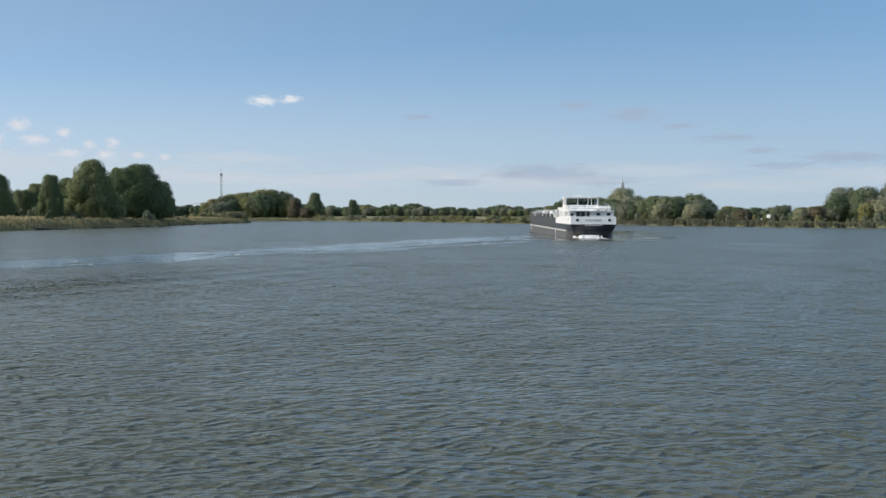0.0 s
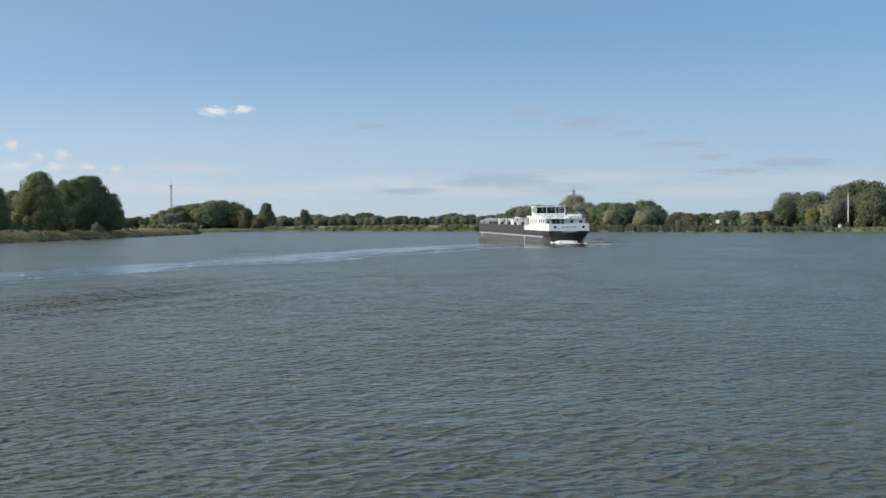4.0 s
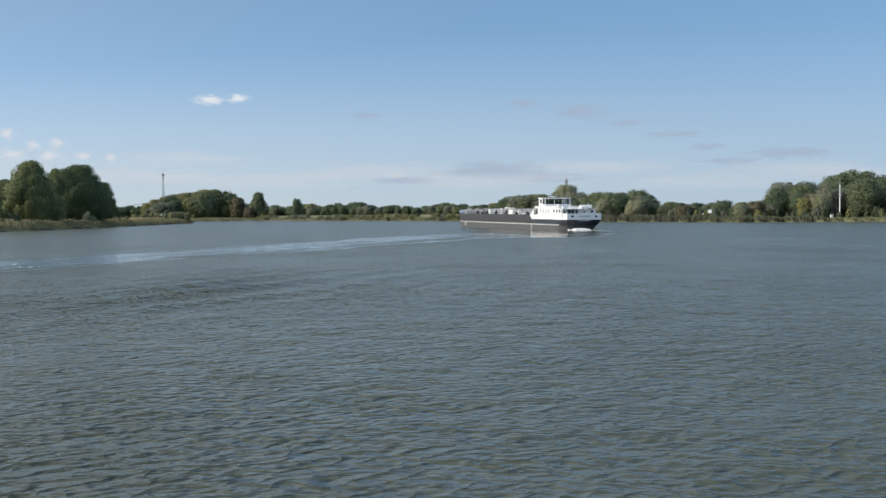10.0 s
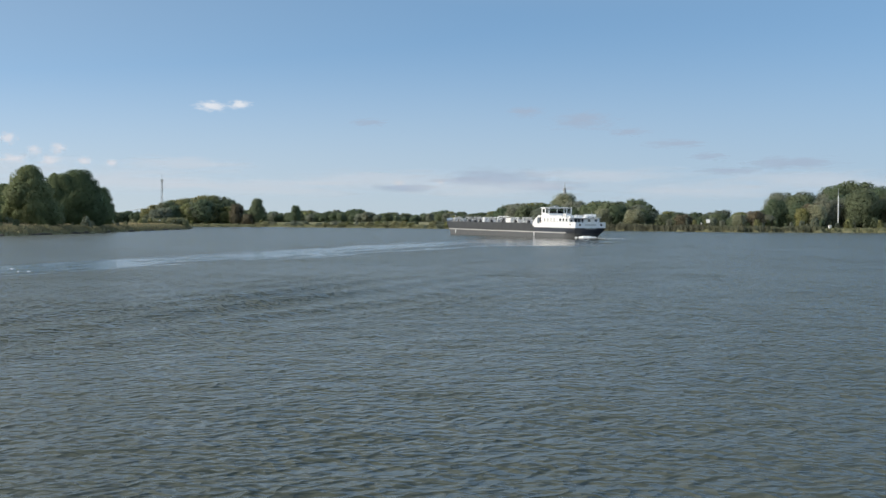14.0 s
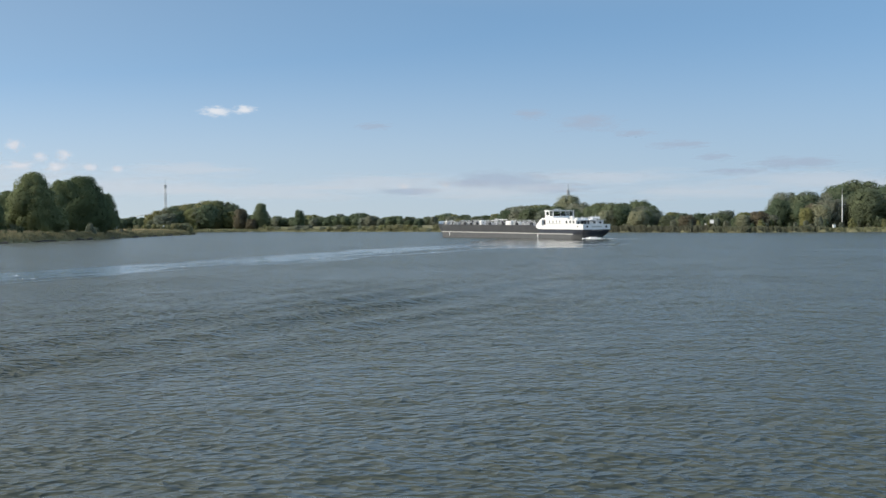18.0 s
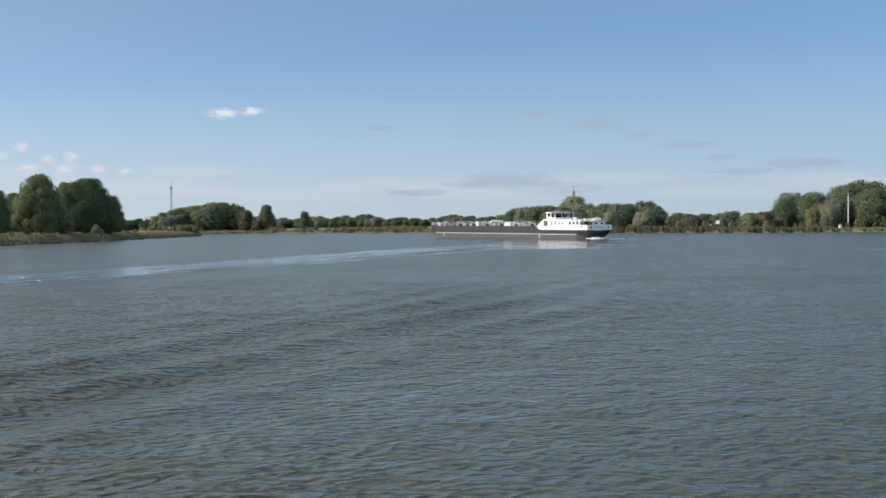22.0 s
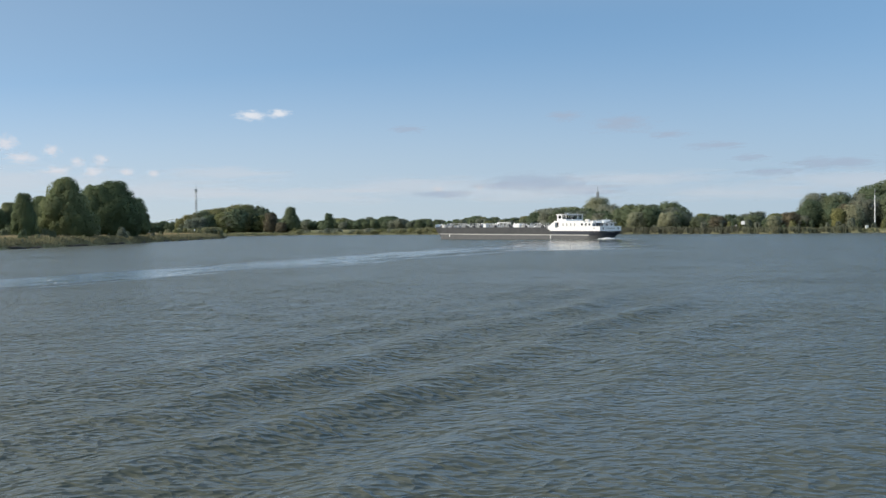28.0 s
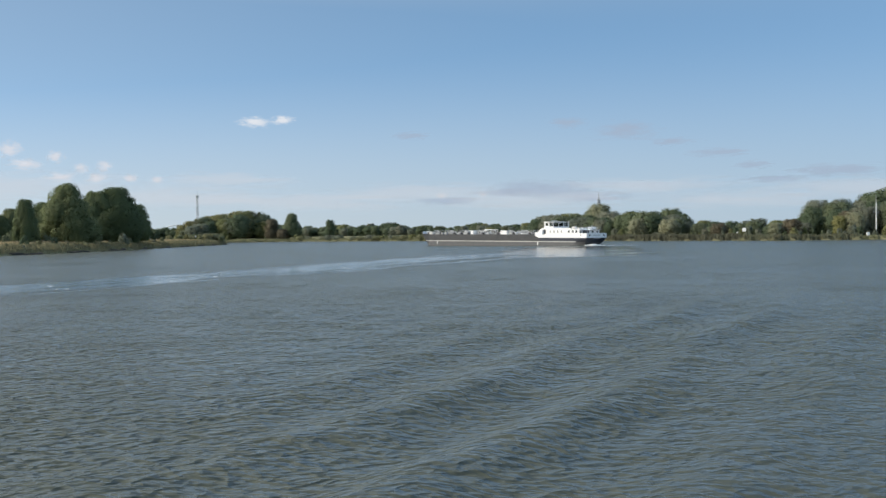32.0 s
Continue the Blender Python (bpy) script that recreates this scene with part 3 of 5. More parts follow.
for i in range(3):
    tree_model(f"near{i}", 10 + i, 60000, 0.0100, 62, M_LEAF_SPIT, (sh_peak, sh_dome, sh_dome)[i], "tree", "broad dark green deciduous tree on the meadow bank")
    # the same four kinds with fewer leaf clumps far off and more on the nearer bank
    for pre, clumps, size in (("far_", 3000, 0.030), ("", 5600, 0.0215), ("near_", 10500, 0.0150)):
        tree_model(f"{pre}round{i}", 20 + i, clumps, size, 48, M_LEAF, sh_round, "tree", "rounded green deciduous tree in the riverside wood")
        tree_model(f"{pre}dark{i}", 30 + i, clumps, size, 44, M_LEAF_DARK, sh_oval, "tree", "dark green deciduous tree in the riverside wood")
        tree_model(f"{pre}willow{i}", 40 + i, clumps, size, 52, M_LEAF_GREY, sh_round, "tree", "grey-green willow in the riverside wood")
        tree_model(f"{pre}warm{i}", 50 + i, clumps, size, 46, M_LEAF_WARM, sh_oval, "tree", "yellowing autumn tree in the riverside wood")
    tree_model(f"bush{i}", 60 + i, 1500, 0.042, 20, (M_LEAF, M_LEAF_GREY, M_LEAF_WARM)[i], sh_bush, "bush", "low bush at the water's edge", False)
tree_model("bush3", 64, 1500, 0.042, 22, M_FARREED, sh_bush, "bush", "straw-coloured thicket at the water's edge", False)
tree_model("bigwillow", 77, 24000, 0.0115, 90, M_LEAF_OLIVE, sh_round, "tree", "tall round olive-green willow rising over the wood")
tree_model("cone0", 70, 7000, 0.017, 40, M_LEAF_DARK, sh_cone, "tree", "conical dark poplar standing alone on the far bank")

tree_model("rust", 80, 5600, 0.0215, 40, M_LEAF_RUST, sh_oval, "tree", "brownish autumn tree at the edge of the wood")
tree_model("yellow", 81, 7000, 0.0195, 40, M_LEAF_YELLOW, sh_oval, "tree", "small yellow-green poplar before the wood")
tree_model("pale", 82, 7000, 0.0195, 46, M_LEAF_OLIVE, sh_round, "tree", "pale grey-green willow at the edge of the wood")

rnd = random.Random(7)
TREE_KINDS = ["round", "dark", "willow", "warm"]


def skyline_wood(azs, ups, step, depth, weights, group, low=0.55, rows=2, pre="", wide=1.65):
    """Trees along a bank, the tallest ones as high as the wood's outline."""
    a = azs[0]
    while a < azs[-1]:
        up = float(np.interp(a, azs, ups))
        for row in range(rows):
            az = a + rnd.uniform(-0.4, 0.4) * step
            d = float(shore_r(az)) + depth + (rows - 1 - row) * 26 + rnd.uniform(-8, 8)
            x, y = at_az(az, d)
            full = EYE_H + up * d / 2100 - float(land_z(x, y))
            h = full * (rnd.uniform(0.78, 1.06) if row == 0 else rnd.uniform(low, 0.88))
            kind = rnd.choices(TREE_KINDS, weights)[0]
            plant(pre + kind + str(rnd.randrange(3)), x, y, max(3.5, h), rnd.uniform(1.0, wide), rnd.uniform(0, 360), group=group)
        a += step * rnd.uniform(0.75, 1.25)


# trees on the near spit
for key, az, d, up, w in (("near0", -19.35, 520, 91, 1.10), ("near1", -17.25, 590, 86, 1.05), ("near2", -16.25, 640, 58, 0.85), ("near2", -21.15, 485, 67, 0.60), ("near2", -18.0, 585, 80, 0.8),
                          ("near0", -18.45, 600, 66, 1.1), ("near1", -21.75, 505, 52, 0.9), ("near2", -22.4, 500, 42, 1.2), ("near0", -23.4, 470, 66, 0.9), ("near1", -20.35, 545, 62, 1.1), ("near2", -25.2, 470, 70, 1.0)):
    x, y = at_az(az, d)
    plant(key, x, y, EYE_H + up * d / 2100 - float(land_z(x, y)), w, az * 37 % 360, group="trees on the spit")

# wood on the far left bank
LW_AZ = [-14.1, -13.6, -12.8, -12.0, -11.2, -10.6, -10.2, -9.85]
LW_UP = [24, 33, 40, 43, 47, 44, 37, 29]
a = -14.1
while a < -9.8:
    for row in range(2):
        d = 1490 + row * -24 + rnd.uniform(-8, 8)
        x, y = at_az(a + rnd.uniform(-0.08, 0.08), d)
        h = EYE_H + float(np.interp(a, LW_AZ, LW_UP)) * d / 2100 - float(land_z(x, y))
        kind = rnd.choices(TREE_KINDS, (3, 0, 3, 6))[0]
        plant(kind + str(rnd.randrange(3)), x, y, h * (rnd.uniform(0.93, 1.03) if row == 0 else rnd.uniform(0.6, 0.9)), rnd.uniform(0.95, 1.35), rnd.uniform(0, 360), group="trees of the left wood")
    a += rnd.uniform(0.24, 0.40)
x, y = at_az(-9.02, 1440)
plant("cone0", x, y, 29.5, 0.80, 20, group="far bank trees")
x, y = at_az(-7.2, 1300)
plant("dark1", x, y, 20.0, 0.62, 50, "rounded dark tree standing alone on the far bank", "far bank trees")

skyline_wood([-9.7, -9.2, -8.6, -7.8, -6.6, -5.0, -3.9, -3.0, -2.3, -1.6, -0.2, 0.9, 1.7, 2.4], [24, 20, 19, 20, 23.5, 23, 23, 19, 22.5, 16.5, 22, 20, 18, 18], 0.36, 120, (4, 4, 4, 1), "far bank trees", rows=3, pre="far_")
skyline_wood([2.4, 3.0, 3.9, 4.6, 5.3, 6.3, 7.0, 8.0, 9.4, 10.0, 10.7, 11.2, 11.7, 12.4, 13.0, 13.5, 14.4, 14.9, 15.2, 15.6],
             [26, 33, 40, 39, 37, 40, 42, 44, 38, 29, 25, 17, 20, 20, 23, 15, 21, 23, 29, 37], 0.50, 44, (5, 4, 4, 1), "right bank trees", rows=3)
skyline_wood([15.75, 16.6, 17.3, 18.4, 19.3, 20.3, 22, 25], [56, 58, 50, 63, 66, 66, 62, 60], 0.62, 42, (4, 5, 3, 1), "right bank trees", rows=3, pre="near_", wide=1.3)
x, y = at_az(5.75, 900)
plant("bigwillow", x, y, EYE_H + 51.5 * 900 / 2100 - float(land_z(x, y)), 0.98, 10, "tall round olive-green willow rising over the wood", "right bank trees")

# single trees that stand out from the woods by their colour
for key, az, back, h, w in (("rust", -10.0, 40, 23.0, 0.75), ("rust", -9.45, 34, 12.0, 1.3), ("yellow", 16.7, 20, 10.5, 0.85), ("pale", 7.55, 20, 12.0, 1.25), ("pale", 9.0, 22, 11.0, 1.4),
                            ("pale", 17.35, 22, 12.5, 1.0), ("pale", 13.9, 20, 7.5, 1.2), ("rust", 14.6, 24, 9.0, 1.3), ("rust", 17.1, 28, 13.0, 0.9), ("rust", 11.3, 24, 7.5, 1.5)):
    x, y = at_az(az, float(shore_r(az)) + back)
    plant(key, x, y, h, w, az * 29 % 360, group="trees at the edge of the woods")

# scrub under the trees of the spit
for i in range(17):
    x, y = at_az(-22.6 + i * 0.29 + rnd.uniform(-0.1, 0.1), 470 + i * 5 + rnd.uniform(-10, 10))
    plant("bush0", x, y, rnd.uniform(2.5, 5.0), rnd.uniform(1.0, 1.5), rnd.uniform(0, 360), group="bushes on the spit")
# single bushes on the open grass of the spit
for az, d, h, key in ((-16.85, 560, 5.0, "bush1"), (-16.6, 572, 3.2, "bush0"), (-19.9, 468, 3.2, "bush0"), (-15.1, 668, 2.6, "bush3"), (-21.2, 436, 3.6, "bush0")):
    x, y = at_az(az, d)
    plant(key, x, y, h, 1.05, az * 31 % 360, "round bush on the open grass of the spit", "bushes on the spit")
# thicket at the tip of the spit
for i in range(26):
    az, d = -12.35 - 2.6 * (i / 26) ** 1.3 + rnd.uniform(-0.1, 0.1), rnd.uniform(862, 905) - 2.2 * i
    x, y = at_az(az, d)
    plant("bush" + str((3, 3, 2, 3)[i % 4]), x, y, rnd.uniform(4.8, 6.4) * (1 - 0.016 * i), rnd.uniform(1.0, 1.5), rnd.uniform(0, 360), group="bushes on the spit")

# mounds of thicket at the water's edge of the far bank, with gaps that show the meadow
for a0, a1 in ((-9.0, -8.1), (-7.6, -6.4), (-6.1, -4.4), (-4.0, -1.4), (-0.9, 0.6), (0.9, 2.6)):
    a = a0
    while a < a1:
        d = float(shore_r(a)) + rnd.uniform(3, 9)
        x, y = at_az(a, d)
        edge = math.sin(math.pi * (a - a0 + 0.15) / (a1 - a0 + 0.3))
        plant(rnd.choice(("bush3", "bush3", "bush1", "bush2")), x, y, rnd.uniform(4.2, 5.2) * (0.6 + 0.5 * edge), rnd.uniform(2.2, 3.2), rnd.uniform(0, 360), "straw-green thicket mound at the water's edge", "bushes on the bank")
        a += rnd.uniform(0.28, 0.48)
# bushes behind the reeds
a = -13.0
while a < 21.5:
    d = float(shore_r(a)) + rnd.uniform(9, 30)
    x, y = at_az(a, d)
    plant("bush" + str(rnd.randrange(3)), x, y, rnd.uniform(2.6, 6.0), rnd.uniform(0.8, 1.2), rnd.uniform(0, 360), group="bushes on the bank")
    a += rnd.uniform(0.18, 0.5) * (1 if a > 6 else 3.2)
for i in range(20):
    yy = rnd.uniform(330, 870)
    xx = float(np.interp(yy, [300, 390, 520, 700, 840, 880], [-148, -149, -157, -171, -184, -200])) - rnd.uniform(2, 9)
    plant("bush" + str(rnd.choice((0, 1, 3, 3))), xx, yy, rnd.uniform(0.9, 2.0), rnd.uniform(0.9, 1.3), rnd.uniform(0, 360), group="bushes on the spit")

# ------------------------------------------------ reeds and rough grass


def reed_belt(name, pts, rows, h0, h1, wide, seed, mat, label):
    g = np.random.default_rng(seed)
    P = np.array(pts)
    n_ = len(P)
    X = np.repeat(P[:, 0], rows) + g.uniform(-wide, wide, n_ * rows)
    Y = np.repeat(P[:, 1], rows) + g.uniform(-wide, wide, n_ * rows)
    keep = inland(X, Y) > -2.0
    X, Y = X[keep], Y[keep]
    Z = np.maximum(land_z(X, Y), -0.3)
    clump = 0.80 + 0.18 * np.sin(X * 0.13 + Y * 0.09) * np.sin(X * 0.05 - Y * 0.07) + 0.10 * np.sin(X * 0.41 + Y * 0.33)
    hgt = g.uniform(h0, h1, len(X)) * clump
    w = g.uniform(0.10, 0.24, len(X))
    a = g.uniform(0, 3.1416, len(X))
    lx_, ly_ = np.cos(a) * w, np.sin(a) * w
    bend = g.normal(0, 0.22, (len(X), 2)) * hgt[:, None] * 0.6
    b0 = np.stack([X - lx_, Y - ly_, Z], 1)
    b1 = np.stack([X + lx_, Y + ly_, Z], 1)
    m0 = np.stack([X - lx_ * 0.9 + bend[:, 0] * 0.35, Y - ly_ * 0.9 + bend[:, 1] * 0.35, Z + hgt * 0.62], 1)
    m1 = np.stack([X + lx_ * 0.9 + bend[:, 0] * 0.35, Y + ly_ * 0.9 + bend[:, 1] * 0.35, Z + hgt * 0.62], 1)
    tp = np.stack([X + bend[:, 0], Y + bend[:, 1], Z + hgt], 1)
    v = np.stack([b0, b1, m1, m0, tp], 1).reshape(-1, 3)
    base = np.arange(len(X))[:, None] * 5
    f = np.concatenate([base + [0, 1, 2], base + [0, 2, 3], base + [3, 2, 4]])
    me = mesh_np(name, v, f, mat)
    return tagged(new(name, me), label, "reeds", kind="stuff")


belt = []
far_belt = []
green_belt = []
a = -13.5
lawn = []
while a < 27:
    for off in (0.5, 2.5, 5):
        r_ = float(shore_r(a)) + off
        (far_belt if a < 3.5 else belt if a < 12.2 else green_belt if a < 17.5 else lawn).append(at_az(a, r_))
    a += 0.035
reed_belt("reeds", belt, 14, 1.7, 3.6, 2.4, 5, M_REED, "tall straw-brown and green reeds along the far bank")
reed_belt("reeds", green_belt, 12, 1.3, 2.6, 2.6, 25, M_REED, "low green and grey sedge along the right bank")
reed_belt("reeds", far_belt, 8, 1.2, 3.0, 3.0, 15, M_FARREED, "pale green and straw-coloured reeds under the far trees")
reed_belt("reeds", lawn, 9, 0.5, 1.3, 2.2, 8, M_FARREED, "short rough grass on the bank below the signal mast")
belt = []
for i in range(len(SPIT) - 6):
    (ax, ay), (bx, by) = SPIT[i + 1], SPIT[i + 2]
    L_ = math.hypot(bx - ax, by - ay)
    for k in range(int(L_ / 0.8)):
        t_ = k * 0.8 / L_
        for off in (0.5, 3, 6):
            belt.append((ax + (bx - ax) * t_ - off, ay + (by - ay) * t_))
top = [(px_ - rnd.uniform(9, 20), py_) for px_, py_ in belt[::2]]
reed_belt("reeds", top, 7, 0.9, 1.8, 2.5, 9, M_STRAW, "pale dry straw-coloured grass on top of the spit")
# the cut edge of the spit, coloured dark for the shade along the waterline
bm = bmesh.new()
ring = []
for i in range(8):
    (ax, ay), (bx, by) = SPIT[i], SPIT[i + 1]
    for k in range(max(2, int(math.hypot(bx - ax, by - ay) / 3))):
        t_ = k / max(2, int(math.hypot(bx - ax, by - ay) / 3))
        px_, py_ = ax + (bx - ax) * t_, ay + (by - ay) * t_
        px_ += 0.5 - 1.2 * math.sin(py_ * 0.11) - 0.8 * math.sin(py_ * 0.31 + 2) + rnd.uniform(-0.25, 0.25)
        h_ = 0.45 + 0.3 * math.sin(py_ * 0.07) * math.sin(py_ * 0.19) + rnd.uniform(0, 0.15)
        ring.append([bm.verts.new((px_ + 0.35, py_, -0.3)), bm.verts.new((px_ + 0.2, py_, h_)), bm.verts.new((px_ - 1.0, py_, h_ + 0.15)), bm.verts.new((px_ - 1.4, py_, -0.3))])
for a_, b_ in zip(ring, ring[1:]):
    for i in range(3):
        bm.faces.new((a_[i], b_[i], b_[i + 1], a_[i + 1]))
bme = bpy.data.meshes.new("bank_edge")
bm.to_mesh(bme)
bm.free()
bme.materials.append(M_BANK_SHADE)
tagged(new("bank_edge", bme), "dark edge strip of the grassy spit, coloured as its shade", "bank", kind="structure")
reed_belt("reeds", belt, 8, 0.6, 1.5, 2.2, 6, M_GRASS, "rough green and straw-coloured grass on the spit")

# ------------------------------------------------ landmarks


def lattice_mast(label, x, y, z0, h, w0, w1, bays, r, mat, category, head=True):
    t = thing("lattice_mast", label, category)
    t.matrix_basis = pose(x, y, z0, 0, 0, 20)
    for sx_, sy_ in ((-1, -1), (1, -1), (1, 1), (-1, 1)):
        part("leg", rod(bmesh.new(), (sx_ * w0, sy_ * w0, 0), (sx_ * w1, sy_ * w1, h * 0.86), r, r * 0.7, 6), mat, t)
    bm = bmesh.new()
    for k in range(bays):
        u0, u1 = k / bays, (k + 1) / bays
        a0, a1 = w0 + (w1 - w0) * u0, w0 + (w1 - w0) * u1
        za, zb = h * 0.86 * u0, h * 0.86 * u1
        cr = [(-1, -1), (1, -1), (1, 1), (-1, 1)]
        for i in range(4):
            p0, p1 = cr[i], cr[(i + 1) % 4]
            rod(bm, (p0[0] * a0, p0[1] * a0, za), (p1[0] * a1, p1[1] * a1, zb), r * 0.55, None, 4)
            rod(bm, (p1[0] * a0, p1[1] * a0, za), (p0[0] * a1, p0[1] * a1, zb), r * 0.55, None, 4)
            rod(bm, (p0[0] * a1, p0[1] * a1, zb), (p1[0] * a1, p1[1] * a1, zb), r * 0.55, None, 4)
    part("bracing", bm, mat, t)
    part("antenna", rod(bmesh.new(), (0, 0, h * 0.84), (0, 0, h), r * 1.5, r * 0.8, 8), mat, t)
    if head:
        part("platform", rod(bmesh.new(), (0, 0, h * 0.83), (0, 0, h * 0.845), w1 * 1.8, None, 12), mat, t)
        for k in range(6):
            a_ = k * math.pi / 3
            part("aerial_panel", boxed(math.cos(a_) * w1 * 1.5 - 0.35, math.cos(a_) * w1 * 1.5 + 0.35, math.sin(a_) * w1 * 1.5 - 0.35, math.sin(a_) * w1 * 1.5 + 0.35, h * 0.85, h * 0.885, 0.05), mat, t)
    return t


x, y = at_az(-13.45, 2200)
lattice_mast("tall grey steel lattice radio mast behind the woods", x, y, 2.0, 91.5, 2.2, 1.3, 14, 0.26, M_STEEL, "mast")
x, y = at_az(5.72, 1000)
lattice_mast("slim steel lattice mast rising behind a willow", x, y, 2.5, 36.5, 1.0, 0.8, 12, 0.26, M_STEEL, "mast", False)

# white signal mast with its cabinet on the right bank
x, y = at_az(18.28, 668)
z = float(land_z(x, y))
mast = thing("signal_mast", "white steel signal mast on the grassy bank", "mast")
mast.matrix_basis = pose(x, y, z)
part("pole", rod(bmesh.new(), (0, 0, -0.3), (0, 0, 17.6), 0.30, 0.22, 12), M_WHITE, mast)
part("top_pole", rod(bmesh.new(), (0, 0, 17.4), (0, 0, 21.4), 0.16, 0.09, 8), M_STEEL, mast, "thin grey top pole")
part("crossarm", rod(bmesh.new(), (-1.5, 0, 12.4), (1.5, 0, 12.4), 0.10, None, 8), M_STEEL, mast)
for xx in (-1.2, 1.2):
    part("lantern", boxed(xx - 0.35, xx + 0.35, -0.35, 0.35, 11.5, 12.3, 0.08), M_DARK, mast, "dark lantern housing")
part("foot_plate", boxed(-0.8, 0.8, -0.8, 0.8, -0.2, 0.25, 0.05), M_CONCRETE, mast)
x, y = at_az(17.93, 664)
z = float(land_z(x, y))
cab = thing("switch_cabinet", "white switch cabinet beside the signal mast", "cabinet")
cab.matrix_basis = pose(x, y, z, 0, 0, 12)
part("body", boxed(-0.75, 0.75, -0.45, 0.45, 0.12, 2.15, 0.04), M_WHITE, cab)
part("plinth", boxed(-0.85, 0.85, -0.55, 0.55, -0.3, 0.14), M_CONCRETE, cab)
part("roof", boxed(-0.85, 0.85, -0.55, 0.55, 2.13, 2.25, 0.03), M_STEEL, cab)
for sx_ in (-0.37, 0.37):
    part("door", boxed(sx_ - 0.33, sx_ + 0.33, -0.48, -0.45, 0.25, 2.0, 0.01), M_WHITE, cab)


def board(az, d, zc, w, h, label):
    x_, y_ = at_az(az, d)
    zb = float(land_z(x_, y_))
    b_ = thing("river_sign", label, "sign")
    b_.matrix_basis = pose(x_, y_, zb, 0, 0, -az)
    part("panel", boxed(-w / 2, w / 2, -0.06, 0.06, zc - zb - h / 2, zc - zb + h / 2, 0.03), M_WHITE, b_)
    for k in (-0.3, 0.3):
        part("post", rod(bmesh.new(), (k * w, 0.12, -0.4), (k * w, 0.12, zc - zb + h / 2), 0.06, None, 8), M_BARK, b_)
    part("brace", rod(bmesh.new(), (-0.3 * w, 0.12, zc - zb - h / 2), (0.3 * w, 0.12, zc - zb + h / 2), 0.04, None, 6), M_STEEL, b_)


board(12.46, 664, 5.95, 2.0, 1.9, "square white river traffic board on two posts")
board(12.15, 666, 4.6, 0.6, 0.6, "small white river traffic board on two posts")
board(-13.55, 800, 6.1, 0.9, 0.9, "small white river mark on the spit")

# low white building behind the trees of the spit
x, y = at_az(-15.88, 740)
hut = thing("hut", "low white hut with a grey roof behind the trees", "building")
hz = float(land_z(x, y))
hut.matrix_basis = pose(x, y, hz, 0, 0, 14)
part("wall", boxed(-3.4, 3.4, -1.8, 1.8, -0.2, 3.0, 0.03), M_WHITE, hut)
bm = bmesh.new()
for xx in (-3.7, 3.7):
    for yy, zz in ((-2.1, 2.95), (0, 3.7), (2.1, 2.95)):
        bm.verts.new((xx, yy, zz))
bm.verts.ensure_lookup_table()
v_ = bm.verts
bm.faces.new((v_[0], v_[3], v_[4], v_[1]))
bm.faces.new((v_[1], v_[4], v_[5], v_[2]))
bm.faces.new((v_[0], v_[1], v_[2]))
bm.faces.new((v_[5], v_[4], v_[3]))
bm.faces.new((v_[2], v_[5], v_[3], v_[0]))
part("roof", bm, M_STEEL, hut)
for xx in (-2.2, 0.2):
    part("window", boxed(xx - 0.5, xx + 0.5, -1.86, -1.8, 1.1, 2.2, 0.02), M_GLASS, hut)
part("door", boxed(1.8, 2.7, -1.86, -1.8, 0.0, 2.1, 0.02), M_DARK, hut)

# hedge of far trees and the arched road bridge beyond them
a = -16.6
while a < -13.6:
    x, y = at_az(a, 1750 + rnd.uniform(-15, 15))
    plant(("far_dark", "far_round")[rnd.randrange(2)] + str(rnd.randrange(3)), x, y, EYE_H + rnd.uniform(17, 21.5) * 1750 / 2100 - 3, rnd.uniform(0.8, 1.1), rnd.uniform(0, 360), group="far trees")
    a += rnd.uniform(0.16, 0.28)
x, y = at_az(-14.35, 2300)
bridge = thing("arch_bridge", "pale steel arch bridge far behind the trees", "bridge")
bridge.matrix_basis = pose(x, y, 0, 0, 0, 14)
part("deck", boxed(-75, 75, -6, 6, 12, 13.5, 0.1), M_CONCRETE, bridge)
for yy in (-5.5, 5.5):
    bm = bmesh.new()
    pts_ = [(-45 + 90 * k / 20, yy, 13 + 17.5 * (1 - (2 * k / 20 - 1) ** 2)) for k in range(21)]
    for p0, p1 in zip(pts_, pts_[1:]):
        rod(bm, p0, p1, 0.8, None, 6)
    part("arch", bm, M_WHITE, bridge)
    for k in range(2, 19, 2):
        part("hanger", rod(bmesh.new(), pts_[k], (pts_[k][0], yy, 13), 0.14, None, 5), M_STEEL, bridge)
for xx in (-60, -45, 45, 60):
    part("pier", boxed(xx - 1, xx + 1, -5, 5, -2, 12, 0.1), M_CONCRETE, bridge)

# ------------------------------------------------ clouds, far behind everything


